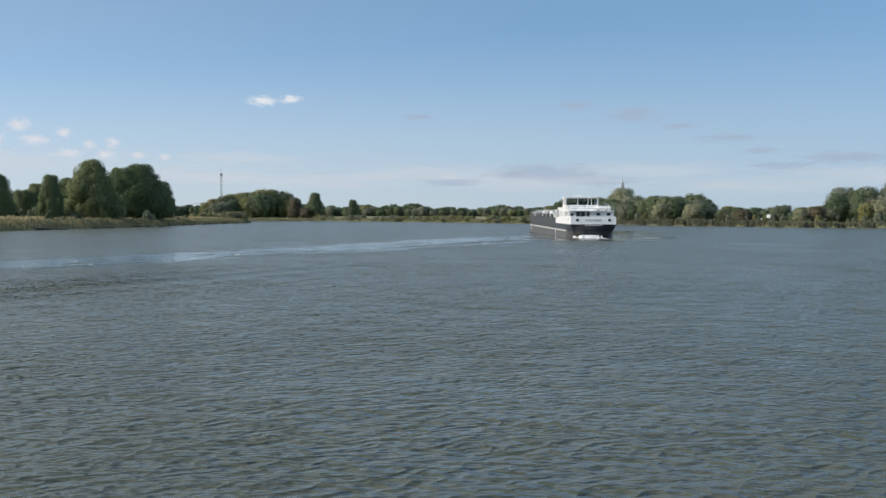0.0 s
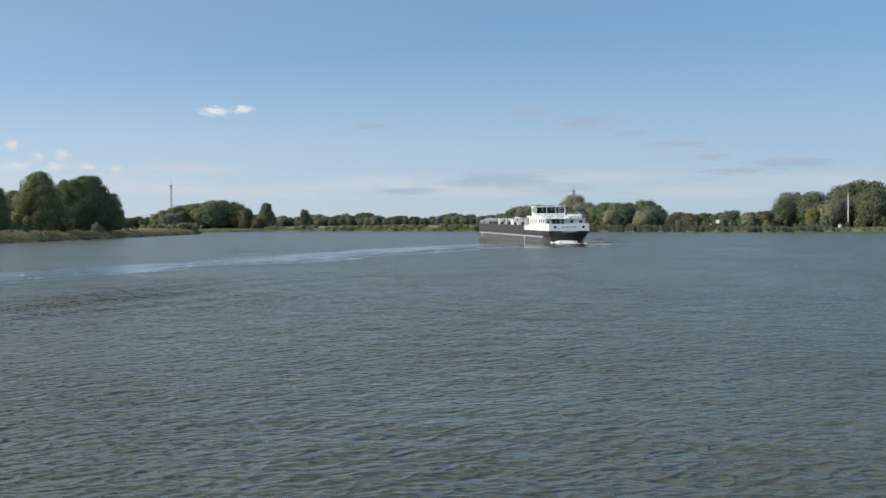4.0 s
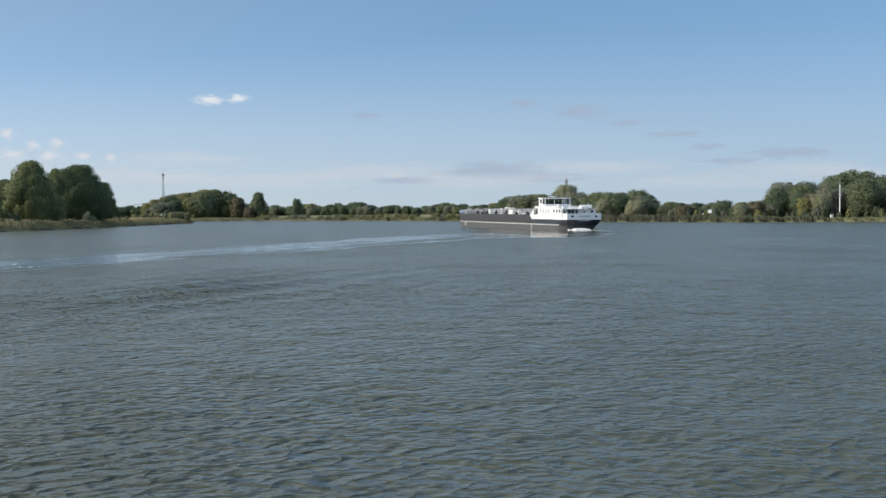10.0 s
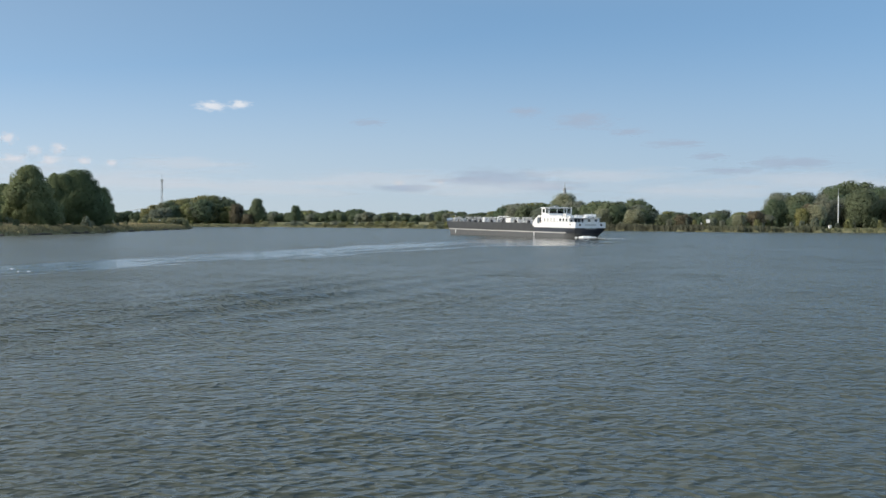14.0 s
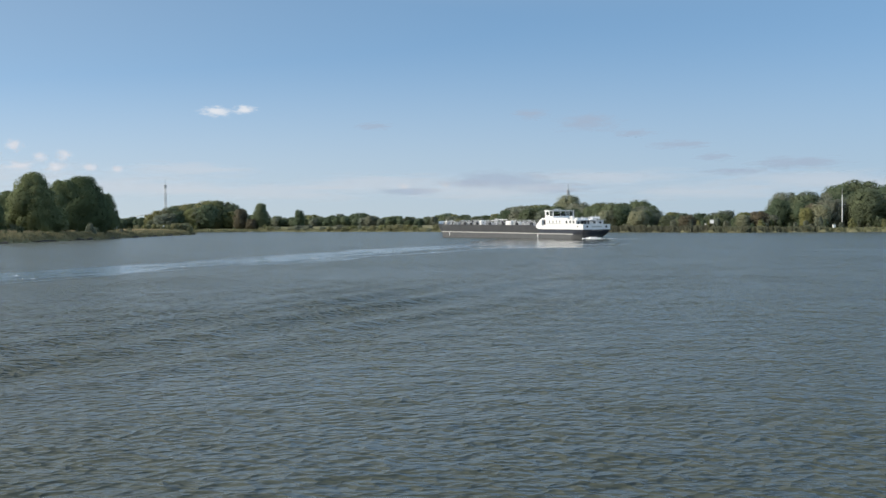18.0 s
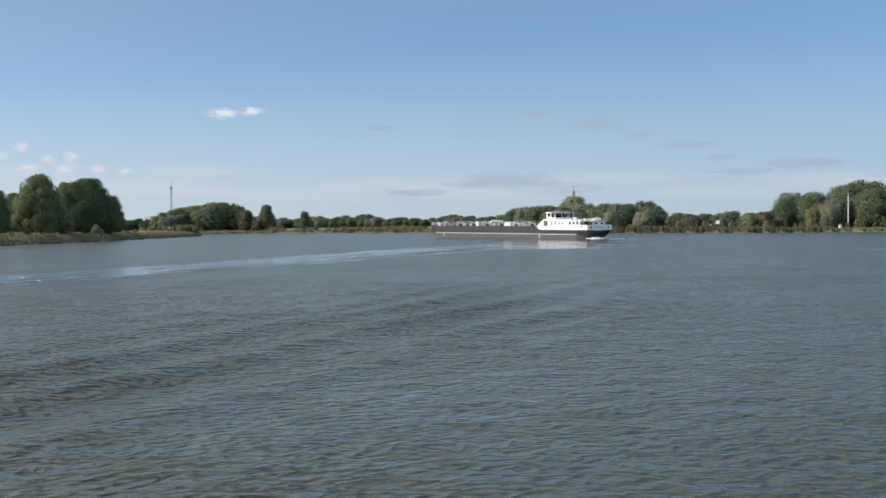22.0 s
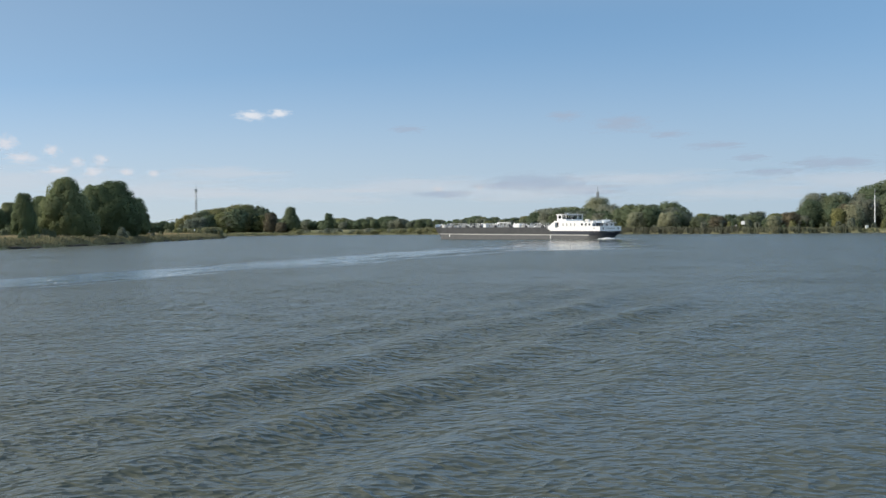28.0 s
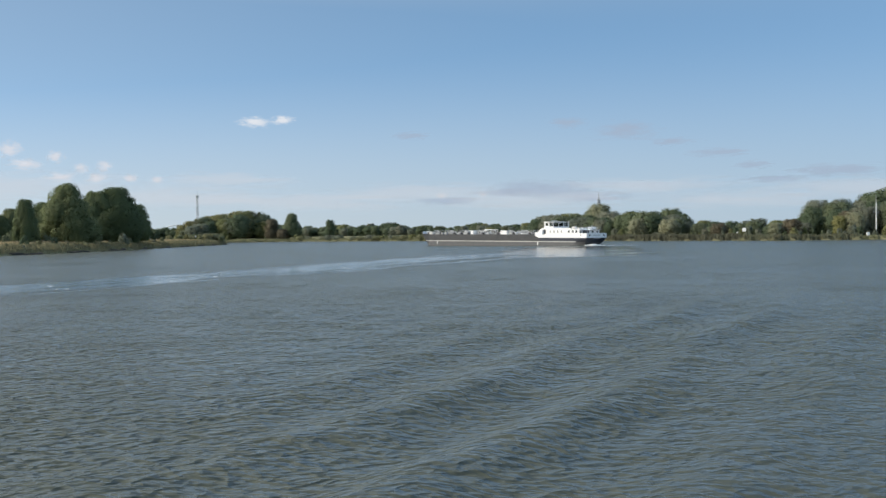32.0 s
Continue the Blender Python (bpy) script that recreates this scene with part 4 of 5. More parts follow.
def cloud_material(name, col, strength, cover):
    m, n, l, p = material(name)
    n.remove(p)
    tc = n.new("ShaderNodeTexCoord")
    oi = n.new("ShaderNodeObjectInfo")
    addv = n.new("ShaderNodeVectorMath")
    addv.operation = "ADD"
    sc = n.new("ShaderNodeVectorMath")
    sc.operation = "SCALE"
    sc.inputs["Scale"].default_value = 37.0
    l.new(oi.outputs["Random"], sc.inputs[0])
    l.new(tc.outputs["Object"], addv.inputs[0])
    l.new(sc.outputs[0], addv.inputs[1])
    nz = n.new("ShaderNodeTexNoise")
    nz.inputs["Scale"].default_value = 3.2
    nz.inputs["Detail"].default_value = 6
    nz.inputs["Roughness"].default_value = 0.6
    l.new(addv.outputs[0], nz.inputs["Vector"])
    ln = n.new("ShaderNodeVectorMath")
    ln.operation = "LENGTH"
    flat = n.new("ShaderNodeVectorMath")
    flat.operation = "MULTIPLY"
    flat.inputs[1].default_value = (1, 0, 1)
    l.new(tc.outputs["Object"], flat.inputs[0])
    l.new(flat.outputs[0], ln.inputs[0])
    # thick in the middle, torn towards the rim
    sub = n.new("ShaderNodeMath")
    sub.operation = "MULTIPLY_ADD"
    sub.inputs[1].default_value = -1.25
    l.new(ln.outputs["Value"], sub.inputs[0])
    nb = n.new("ShaderNodeMath")
    nb.operation = "MULTIPLY_ADD"
    nb.inputs[1].default_value = 1.5
    nb.inputs[2].default_value = 0.10
    l.new(nz.outputs["Fac"], nb.inputs[0])
    l.new(nb.outputs[0], sub.inputs[2])
    mr = n.new("ShaderNodeMapRange")
    mr.interpolation_type = "SMOOTHSTEP"
    mr.inputs["From Min"].default_value = 0.0
    mr.inputs["From Max"].default_value = 0.85
    mr.inputs["To Max"].default_value = cover
    l.new(sub.outputs[0], mr.inputs["Value"])
    em = n.new("ShaderNodeEmission")
    em.inputs["Color"].default_value = (*col, 1)
    em.inputs["Strength"].default_value = strength
    tr = n.new("ShaderNodeBsdfTransparent")
    mx = n.new("ShaderNodeMixShader")
    l.new(mr.outputs[0], mx.inputs["Fac"])
    l.new(tr.outputs[0], mx.inputs[1])
    l.new(em.outputs[0], mx.inputs[2])
    l.new(mx.outputs[0], n["Material Output"].inputs["Surface"])
    return m


M_CLOUD = cloud_material("cloud_white", (0.82, 0.83, 0.86), 1.0, 0.85)
M_CLOUD_SOFT = cloud_material("cloud_soft", (0.77, 0.75, 0.78), 1.0, 0.70)
M_CLOUD_VEIL = cloud_material("cloud_veil", (0.64, 0.66, 0.71), 1.0, 0.42)
M_CLOUD_GREY = cloud_material("cloud_grey", (0.37, 0.445, 0.57), 1.0, 0.72)
bm = bmesh.new()
for i in range(-8, 9):
    for k in range(-8, 9):
        u, w = i / 8, k / 8
        bm.verts.new((u, -0.15 * max(0, 1 - u * u - w * w), w))
bm.verts.ensure_lookup_table()
for i in range(16):
    for k in range(16):
        q = i * 17 + k
        bm.faces.new([bm.verts[j] for j in (q, q + 17, q + 18, q + 1)])
cloud_me = {}
for mat in (M_CLOUD, M_CLOUD_SOFT, M_CLOUD_GREY, M_CLOUD_VEIL):
    me = bpy.data.meshes.new("cloud")
    bm.to_mesh(me)
    me.materials.append(mat)
    cloud_me[mat.name] = me
bm.free()
CLOUDS = []
CLOUD_D = 4300.0


def cloud(az, up, w, h, mat, label):
    x_, y_ = at_az(az, CLOUD_D)
    c = tagged(new("cloud", cloud_me[mat.name]), label, "cloud", "clouds", "backdrop")
    k = CLOUD_D / 2100
    c.scale = (w * k * 0.75, w * k * 0.2, h * k * 0.9)
    CLOUDS.append((c, x_, y_, EYE_H + up * k, -az))


for az, up, w, h in ((-11.37, 202, 66, 20), (-10.02, 205, 48, 17)):
    cloud(az, up, w, h, M_CLOUD, "small bright white fair-weather cloud")
for az, up, w, h in ((-20.4, 140, 34, 20), (-19.3, 121, 30, 18), (-18.25, 124, 34, 20), (-18.6, 104, 44, 18), (-17.1, 105, 30, 15), (-15.9, 102, 24, 13), (-22.4, 152, 52, 26), (-21.7, 128, 70, 18),
                     (-2.45, 71, 26, 11), (-0.45, 73, 22, 10), (-23.5, 128, 50, 22), (-20.2, 106, 60, 16)):
    cloud(az, up, w, h, M_CLOUD_SOFT, "faint white puff of cloud low over the horizon")
for az, up, w, h in ((-22, 90, 420, 60), (-16, 72, 420, 44), (-9, 62, 460, 34), (-3.5, 78, 380, 34), (2, 60, 420, 36), (7, 84, 400, 30), (12, 58, 420, 34), (17, 74, 420, 36), (21, 60, 420, 30), (-13, 100, 300, 30)):
    cloud(az, up, w, h, M_CLOUD_VEIL, "thin pale veil of cloud along the horizon")
for az, up, w, h in ((-3.9, 177, 80, 14), (3.7, 196, 90, 18), (6.45, 180, 150, 32), (8.6, 160, 100, 16), (10.7, 139, 130, 16), (12.3, 116, 84, 14), (16.1, 103, 190, 22), (13.3, 91, 130, 14), (-2.2, 62, 150, 16), (0.6, 75, 130, 16), (2.6, 82, 240, 34), (4.6, 66, 200, 22)):
    cloud(az, up, w, h, M_CLOUD_GREY, "thin mauve-grey streak of cloud")


# ------------------------------------------------ the tanker barge
# seconds, stern x, stern y, heading to the left of +y
SHIP_PATH = [(0, 21.29, 279.81, 3.33), (3, 27.63, 301.2, 6.67), (6, 33.48, 322.21, 10.25), (9, 38.73, 342.77, 13.96),
             (12, 43.26, 362.79, 17.7), (15, 46.96, 382.2, 21.37), (18, 49.72, 400.91, 24.87), (21, 51.41, 418.84, 28.09),
             (24, 51.93, 435.91, 30.95), (27, 51.16, 452.05, 33.34), (30, 48.99, 467.16, 35.15), (32, 46.7, 476.63, 35.99)]
LEN, HALF = 125.0, 5.7
TRIM = 0.45
ship = thing("tanker_barge", "long black inland tanker barge with a white stern house", "ship")


def half_breadth(y, z):
    """Half the hull's breadth at a station and height."""
    if y < 8:
        f = 0.93 + 0.07 * math.sin(min(1, y / 8) * math.pi / 2)
        low = 0.66 + 0.34 * min(1, y / 8)
        k = min(1, max(0, z / 2.6))
        return HALF * (low + (f - low) * k)
    if y > 112:
        u = (y - 112) / 13
        return HALF * max(0.02, (1 - u ** 2.2)) ** 0.7 * (0.85 + 0.15 * min(1, max(0, z) / 4)) if u > 0 else HALF
    return HALF


def sheer(y):
    if y < 30:
        return 3.1
    if y < 34:
        return 3.1 + (y - 30) / 4 * 1.4
    return 4.5 + max(0, (y - 113) / 12) * 0.5


def rake(y, z):
    """Stem and stern lean out with height."""
    if y < 8:
        return y + (1 - min(1, max(0, z) / 2.9)) * 3.2 * (1 - y / 8)
    if y > 112:
        return y - (1 - min(1, max(0, z) / 4)) ** 1.3 * 7.0 * ((y - 112) / 13) ** 1.5
    return y


STATIONS = [0, 0.8, 2, 4, 6, 8, 14, 20, 26, 30, 32, 34] + list(range(40, 112, 6)) + [112, 115, 118, 120.5, 122.5, 124, 124.7, 125]


def shell(z0, z1, out, steps, stations=STATIONS):
    """A band of the hull's plating from z0 to z1 (None: up to the sheer), both sides, transom and stem."""
    bm = bmesh.new()
    cols = []
    for side in (-1, 1):
        grid = []
        for y in stations:
            top = sheer(y) if z1 is None else z1
            col = []
            for k in range(steps + 1):
                z = z0 + (top - z0) * k / steps
                col.append(bm.verts.new((side * (half_breadth(y, z) + out), rake(y, z) - (out if y == 0 else 0), z)))
            grid.append(col)
        for c0, c1 in zip(grid, grid[1:]):
            for k in range(steps):
                q = (c0[k], c1[k], c1[k + 1], c0[k + 1])
                bm.faces.new(q if side > 0 else q[::-1])
        cols.append(grid)
    for k in range(steps):
        a, b = cols[0][0], cols[1][0]
        bm.faces.new((a[k], b[k], b[k + 1], a[k + 1]))
        a, b = cols[0][-1], cols[1][-1]
        bm.faces.new((b[k], a[k], a[k + 1], b[k + 1]))
    for e in bm.edges:
        e.smooth = True
    return bm


part("hull_bottom", shell(-0.9, 1.42, 0.0, 3), M_HULLGREY, ship, "faded grey-brown lower hull plating")
hull = part("stern_plating", shell(1.4, None, 0.02, 2, [y for y in STATIONS if y <= 30]), M_BLACK, ship, "blue-black stern plating")
part("side_plating", shell(1.4, None, 0.02, 2, [y for y in STATIONS if y >= 30]), M_SIDE, ship, "weathered dark grey hull plating")
part("rubbing_strake", shell(1.36, 1.68, 0.10, 1, [y for y in STATIONS if 5 < y < 121]), M_STRAKE, ship, "pale grey rubbing strake")
bm = bmesh.new()
top = []
for y in STATIONS:
    z = sheer(y) - 0.25
    top.append((bm.verts.new((-half_breadth(y, z), rake(y, z) + (0.05 if y == 0 else 0), z)), bm.verts.new((half_breadth(y, z), rake(y, z) + (0.05 if y == 0 else 0), z))))
for (a, b), (c, d) in zip(top, top[1:]):
    bm.faces.new((a, b, d, c))
part("deck", bm, M_DECK, ship, "grey painted steel deck")
for side in (-1, 1):
    for y in (30.4, 105.7):
        part("draught_mark", boxed(side * HALF, side * (HALF + 0.14), y - 0.16, y + 0.16, 0.05, 1.4), M_WHITE, hull, "white draught mark")

# stern house
house = part("stern_house", bmesh.new(), M_WHITE, ship)
bm = bmesh.new()
HX = 5.45
prof = [(4.4, 3.1), (4.4, 6.2), (9.0, 6.2), (9.8, 6.95), (28.0, 6.95), (29.8, 6.2), (31.0, 5.2), (32.4, 4.6), (32.4, 3.1)]
vs0 = [bm.verts.new((-HX, y, z)) for y, z in prof]
vs1 = [bm.verts.new((HX, y, z)) for y, z in prof]
bm.faces.new(vs0)
bm.faces.new(vs1[::-1])
for i in range(len(prof)):
    j = (i + 1) % len(prof)
    bm.faces.new((vs0[i], vs1[i], vs1[j], vs0[j]))
bmesh.ops.recalc_face_normals(bm, faces=bm.faces)
bm.to_mesh(house.data)
bm.free()


STERN = [0, 0.8, 2, 4, 6, 8, 14, 20, 26, 30.5]


def band(stations, z0, z1, out, thick):
    """A wall that follows the hull's edge, with thickness; z0 and z1 may depend on the station."""
    bm = bmesh.new()
    line = [(-1, y) for y in reversed(stations)] + [(1, y) for y in stations]
    if stations[0] != 0:
        line = [(-1, y) for y in stations] + [(1, y) for y in reversed(stations)]
    cols = []
    for side, y in line:
        col = []
        for z in (z0(y), z1(y)):
            o, i = half_breadth(y, z) + out, half_breadth(y, z) + out - thick
            dy = thick if y == 0 else (-thick if y >= 124.9 else 0)
            yy = rake(y, z)
            col.append(bm.verts.new((side * o, yy - (out if y == 0 else 0), z)))
            col.append(bm.verts.new((side * i, yy + dy, z)))
        cols.append(col)
    for a, b in zip(cols, cols[1:]):
        for p, q in ((0, 2), (2, 3), (3, 1), (1, 0)):
            bm.faces.new((a[p], b[p], b[q], a[q]))
    for c in (cols[0], cols[-1]):
        bm.faces.new((c[0], c[2], c[3], c[1]))
    bmesh.ops.recalc_face_normals(bm, faces=bm.faces)
    return bm


bulwark = part("stern_bulwark", band(STERN, lambda y: 3.1, lambda y: 4.95 if y < 20 else 4.95 - (y - 20) * 0.06, 0.03, 0.12), M_WHITE, ship, "white stern bulwark")
part("bow_bulwark", band([120.5, 122.5, 124, 124.7, 125], lambda y: 4.4, lambda y: 5.4 + 0.05 * (y - 115), 0.08, 0.14), M_WHITE, ship, "white bow bulwark")
# painted names that cannot be read become bars
for k in range(6):
    part("name_bar", boxed(-1.95 + k * 0.66, -1.45 + k * 0.66, -0.12, -0.05, 3.85, 4.35), M_STRAKE, bulwark, "grey painted bar of lettering")
    part("name_bar", boxed(-1.95 + k * 0.66, -1.45 + k * 0.66, -0.12, -0.03, 2.78, 3.0), M_STRAKE, hull, "pale painted bar of lettering")
for side in (-1, 1):
    for k in range(5):
        part("name_bar", boxed(side * 5.30, side * 5.42 if side > 0 else side * 5.42, 3.4 + k * 0.55, 3.8 + k * 0.55, 2.80, 3.02), M_STRAKE, hull, "pale painted bar of lettering")
    # closed discs; their dark colour is the shade in the hawse holes
    part("hawse_ring", rod(bmesh.new(), (side * 3.75, -0.14, 4.1), (side * 3.75, 0.3, 4.1), 0.36, None, 14), M_DARK, bulwark, "dark round disc, the shade in a hawse hole")
    part("side_hawse", rod(bmesh.new(), (side * 5.2, 3.2, 4.2), (side * 5.62, 3.2, 4.2), 0.26, None, 12), M_DARK, bulwark, "dark round disc, the shade in a hawse hole")

# windows and doors of the stern house
for side in (-1, 1):
    for y in (15.2, 17.6, 20.0, 22.4):
        w_ = part("window", boxed(side * HX, side * (HX + 0.04), y - 0.30, y + 0.30, 5.15, 6.2, 0.01), M_STRAKE, house, "narrow window with a pale blind")
        part("pane", boxed(side * (HX + 0.03), side * (HX + 0.06), y + 0.02, y + 0.26, 5.25, 6.1), M_GLASS, w_)
    for y in (10.6, 8.2, 6.0):
        w_ = part("window", boxed(side * HX, side * (HX + 0.05), y - 0.62, y + 0.62, 5.15, 6.2, 0.02), M_WHITE, house)
        part("pane", boxed(side * (HX + 0.04), side * (HX + 0.08), y - 0.52, y + 0.52, 5.25, 6.1), M_GLASS, w_)
    # solid panel whose dark colour stands for the unlit inside
    d_ = part("doorway", boxed(side * (HX - 0.1), side * (HX + 0.05), 25.4, 26.5, 4.4, 6.5, 0.02), M_DARK, house, "dark panel, the shade inside an open doorway")
    part("door_leaf", boxed(side * (HX + 0.06), side * (HX + 0.95), 26.5, 26.6, 4.4, 6.5, 0.02), M_WHITE, d_)
    part("handrail", rod(bmesh.new(), (side * (HX + 0.09), 5.0, 5.1), (side * (HX + 0.09), 24.6, 5.1), 0.03, None, 6), M_STEEL, house)
for xx, w0_, z0_, z1_ in ((-4.6, 0.32, 5.1, 5.7), (1.75, 0.45, 5.15, 5.8), (4.15, 0.42, 5.15, 5.8)):
    w_ = part("window", boxed(xx - w0_ - 0.08, xx + w0_ + 0.08, 4.34, 4.4, z0_ - 0.08, z1_ + 0.08, 0.02), M_WHITE, house)
    part("pane", boxed(xx - w0_, xx + w0_, 4.30, 4.34, z0_, z1_), M_GLASS, w_)
# flat panel before the wall; its dark colour is the porch's shade
porch = part("porch_shade", boxed(-3.6, -0.35, 4.31, 4.4, 4.5, 6.12, 0.02), M_DARK, house, "dark flat panel on the aft wall, the shade inside a porch")
for xx in (-3.6, -2.5, -1.45, -0.35):
    part("porch_post", boxed(xx - 0.07, xx + 0.07, 4.16, 4.30, 3.1, 6.2, 0.01), M_STRAKE, porch, "pale grey porch post")
part("porch_door", boxed(-1.35, -0.95, 4.24, 4.31, 4.5, 6.0, 0.01), M_STRAKE, porch, "pale half-open door leaf")
part("deck_edge", boxed(-5.45, 5.45, 9.5, 28.3, 6.95, 7.10, 0.04), M_WHITE, ship, "white upper deck with a rounded edge")
part("aft_deck_edge", boxed(-5.45, 5.45, 3.1, 9.1, 6.2, 6.34, 0.04), M_WHITE, ship, "white aft deck with a rounded edge")

# wheelhouse
WX, WY0, WY1 = 4.15, 22.2, 28.0
wheel = part("wheelhouse", boxed(-WX, WX, WY0, WY1, 7.1, 7.72, 0.06), M_WHITE, ship, "white wheelhouse with large see-through windows all round")
roof = part("wheelhouse_roof", boxed(-WX - 0.2, WX + 0.2, 24.9, WY1 + 0.4, 9.50, 9.80, 0.07), M_WHITE, ship, "flat white wheelhouse roof")
part("aft_roof", boxed(-WX - 0.1, WX + 0.1, WY0 - 0.5, 24.88, 9.48, 9.66, 0.05), M_STRAKE, ship, "grey aft half of the wheelhouse roof")
part("roof_visor", boxed(-WX - 0.1, WX + 0.1, WY0 - 0.45, 24.8, 9.36, 9.48, 0.02), M_STEEL, roof, "grey visor under the roof edge")
for side in (-1, 1):
    for y0, y1, mat in ((WY0, WY0 + 0.22, M_WHITE), (23.3, 23.42, M_STEEL), (24.75, 25.35, M_WHITE), (27.2, WY1, M_WHITE)):
        part("pillar", boxed(side * (WX - 0.22), side * WX, y0, y1, 7.72, 9.50 if y0 > 24 else 9.37, 0.02), mat, wheel)
    part("window_head", boxed(side * (WX - 0.2), side * (WX - 0.01), 25.35, 27.2, 9.22, 9.50, 0.02), M_WHITE, wheel)
    part("window_sill", boxed(side * (WX - 0.2), side * (WX - 0.01), 25.35, 27.2, 7.72, 8.02, 0.02), M_WHITE, wheel)
    for y0, y1, z0_, z1_ in ((WY0 + 0.22, 23.3, 7.72, 9.37), (23.42, 24.75, 7.72, 9.37), (25.35, 27.2, 8.02, 9.22)):
        part("side_pane", boxed(side * (WX - 0.13), side * (WX - 0.09), y0, y1, z0_, z1_), M_CLEAR, wheel).visible_shadow = False
PX = [-WX + 0.11, -1.05, 1.55, 2.45, WX - 0.11]
for yy in (WY0 + 0.1, WY1 - 0.1):
    for xx in PX[1:-1]:
        part("pillar", boxed(xx - 0.07, xx + 0.07, yy - 0.09, yy + 0.09, 7.72, 9.37, 0.02), M_WHITE, wheel)
    for x0, x1 in zip(PX, PX[1:]):
        part("end_pane", boxed(x0 + 0.11, x1 - 0.11, yy - 0.02, yy + 0.02, 7.72, 9.37), M_CLEAR, wheel).visible_shadow = False
part("lamp_post", rod(bmesh.new(), (WX - 0.1, WY0 - 0.3, 7.1), (WX - 0.1, WY0 - 0.3, 10.0), 0.09, 0.07, 8), M_WHITE, wheel, "white lamp post at the aft corner")
part("console", boxed(-2.2, 2.2, 24.6, 25.8, 7.6, 8.4, 0.08), M_DARK, wheel, "dark steering console")
part("helm_chair", boxed(-0.4, 0.4, 22.6, 23.4, 7.6, 8.8, 0.10), M_DARK, wheel, "dark helmsman's chair")
for xx, h_ in ((-3.2, 1.5), (2.6, 2.0), (0.6, 1.2)):
    part("aerial", rod(bmesh.new(), (xx, 21.5, 9.6), (xx, 21.5, 9.6 + h_), 0.035, 0.02, 6), M_STEEL, roof)
part("radar_arm", boxed(-1.5, 1.5, 26.4, 26.7, 10.1, 10.25, 0.05), M_WHITE, roof)
part("radar_pedestal", rod(bmesh.new(), (0, 26.55, 9.6), (0, 26.55, 10.12), 0.2, 0.14, 10), M_WHITE, roof)


def railing(parent, pts, h, posts):
    for (ax, ay, az_), (bx, by, bz) in zip(pts, pts[1:]):
        for lv in (0.5, 1.0):
            part("rail", rod(bmesh.new(), (ax, ay, az_ + h * lv), (bx, by, bz + h * lv), 0.028, None, 6), M_STEEL, parent)
        n_ = max(1, int(math.hypot(bx - ax, by - ay) / posts))
        for k in range(n_ + 1):
            t_ = k / n_
            part("rail_post", rod(bmesh.new(), (ax + (bx - ax) * t_, ay + (by - ay) * t_, az_), (ax + (bx - ax) * t_, ay + (by - ay) * t_, az_ + h), 0.03, None, 6), M_STEEL, parent)


railing(ship, [(-5.3, 8.9, 6.34), (-5.3, 3.3, 6.34), (5.3, 3.3, 6.34), (5.3, 8.9, 6.34)], 1.0, 1.5)


def dinghy(parent, x_, y_, z_, turn):
    """A covered work boat on chocks."""
    bm = bmesh.new()
    rings = []
    for k in range(9):
        u = -1 + k / 4
        w_ = 0.75 * (1 - max(0, u) ** 2.5) if u < 1 else 0.02
        w_ = max(0.05, w_ * (0.85 if u < -0.8 else 1))
        rings.append([bm.verts.new((w_ * c, u * 1.9, zz)) for c, zz in ((0, 0), (0.75, 0.25), (1, 0.7), (0.6, 0.98), (0, 1.08), (-0.6, 0.98), (-1, 0.7), (-0.75, 0.25))])
    for a, b in zip(rings, rings[1:]):
        for i in range(8):
            bm.faces.new((a[i], a[(i + 1) % 8], b[(i + 1) % 8], b[i]))
    bm.faces.new(rings[0])
    bm.faces.new(rings[-1][::-1])
    bmesh.ops.recalc_face_normals(bm, faces=bm.faces)
    ob = part("work_boat", bm, M_WHITE, parent, "white covered work boat")
    ob.matrix_basis = pose(x_, y_, z_, 0, 0, turn)
    for yy in (-1.0, 1.0):
        part("chock", boxed(-0.6, 0.6, yy - 0.1, yy + 0.1, -0.06, 0.2), M_DARK, ob)


dinghy(ship, 2.9, 6.2, 6.40, 90)
part("deck_locker", boxed(-4.9, -3.6, 4.6, 6.4, 6.34, 7.0, 0.08), M_WHITE, ship, "white deck locker with rounded edges")
casing = part("vent_casing", boxed(-5.42, -4.75, 6.7, 8.8, 6.34, 7.65, 0.06), M_WHITE, ship, "white ventilation casing")
for k in range(4):
    part("louvre", boxed(-5.46, -5.40, 6.95, 8.55, 6.62 + k * 0.22, 6.72 + k * 0.22), M_STRAKE, casing)
# white covers drawn over stowed gear, sagging between their ends
for x0, x1, y0, y1, zt in ((-3.3, -0.6, 4.2, 6.0, 7.15), (0.0, 1.3, 3.9, 5.6, 6.95)):
    bm = bmesh.new()
    grid = [[bm.verts.new((x0 + (x1 - x0) * i / 8, y0 + (y1 - y0) * k / 6,
                           6.36 + (zt - 6.36) * (1 - abs(k / 3 - 1) ** 3) * (1 - abs(i / 4 - 1) ** 6) * (0.86 + 0.14 * math.cos(i * 1.9 + x0)))) for k in range(7)] for i in range(9)]
    for i in range(8):
        for k in range(6):
            bm.faces.new((grid[i][k], grid[i + 1][k], grid[i + 1][k + 1], grid[i][k + 1]))
    part("gear_cover", bm, M_WHITE, ship, "white canvas cover over stowed gear")
part("davit", rod(bmesh.new(), (4.7, 8.3, 6.34), (4.7, 8.3, 7.9), 0.10, 0.08, 8), M_WHITE, ship)
part("davit_arm", rod(bmesh.new(), (4.7, 8.3, 7.85), (3.4, 6.2, 8.0), 0.07, 0.05, 8), M_WHITE, ship)
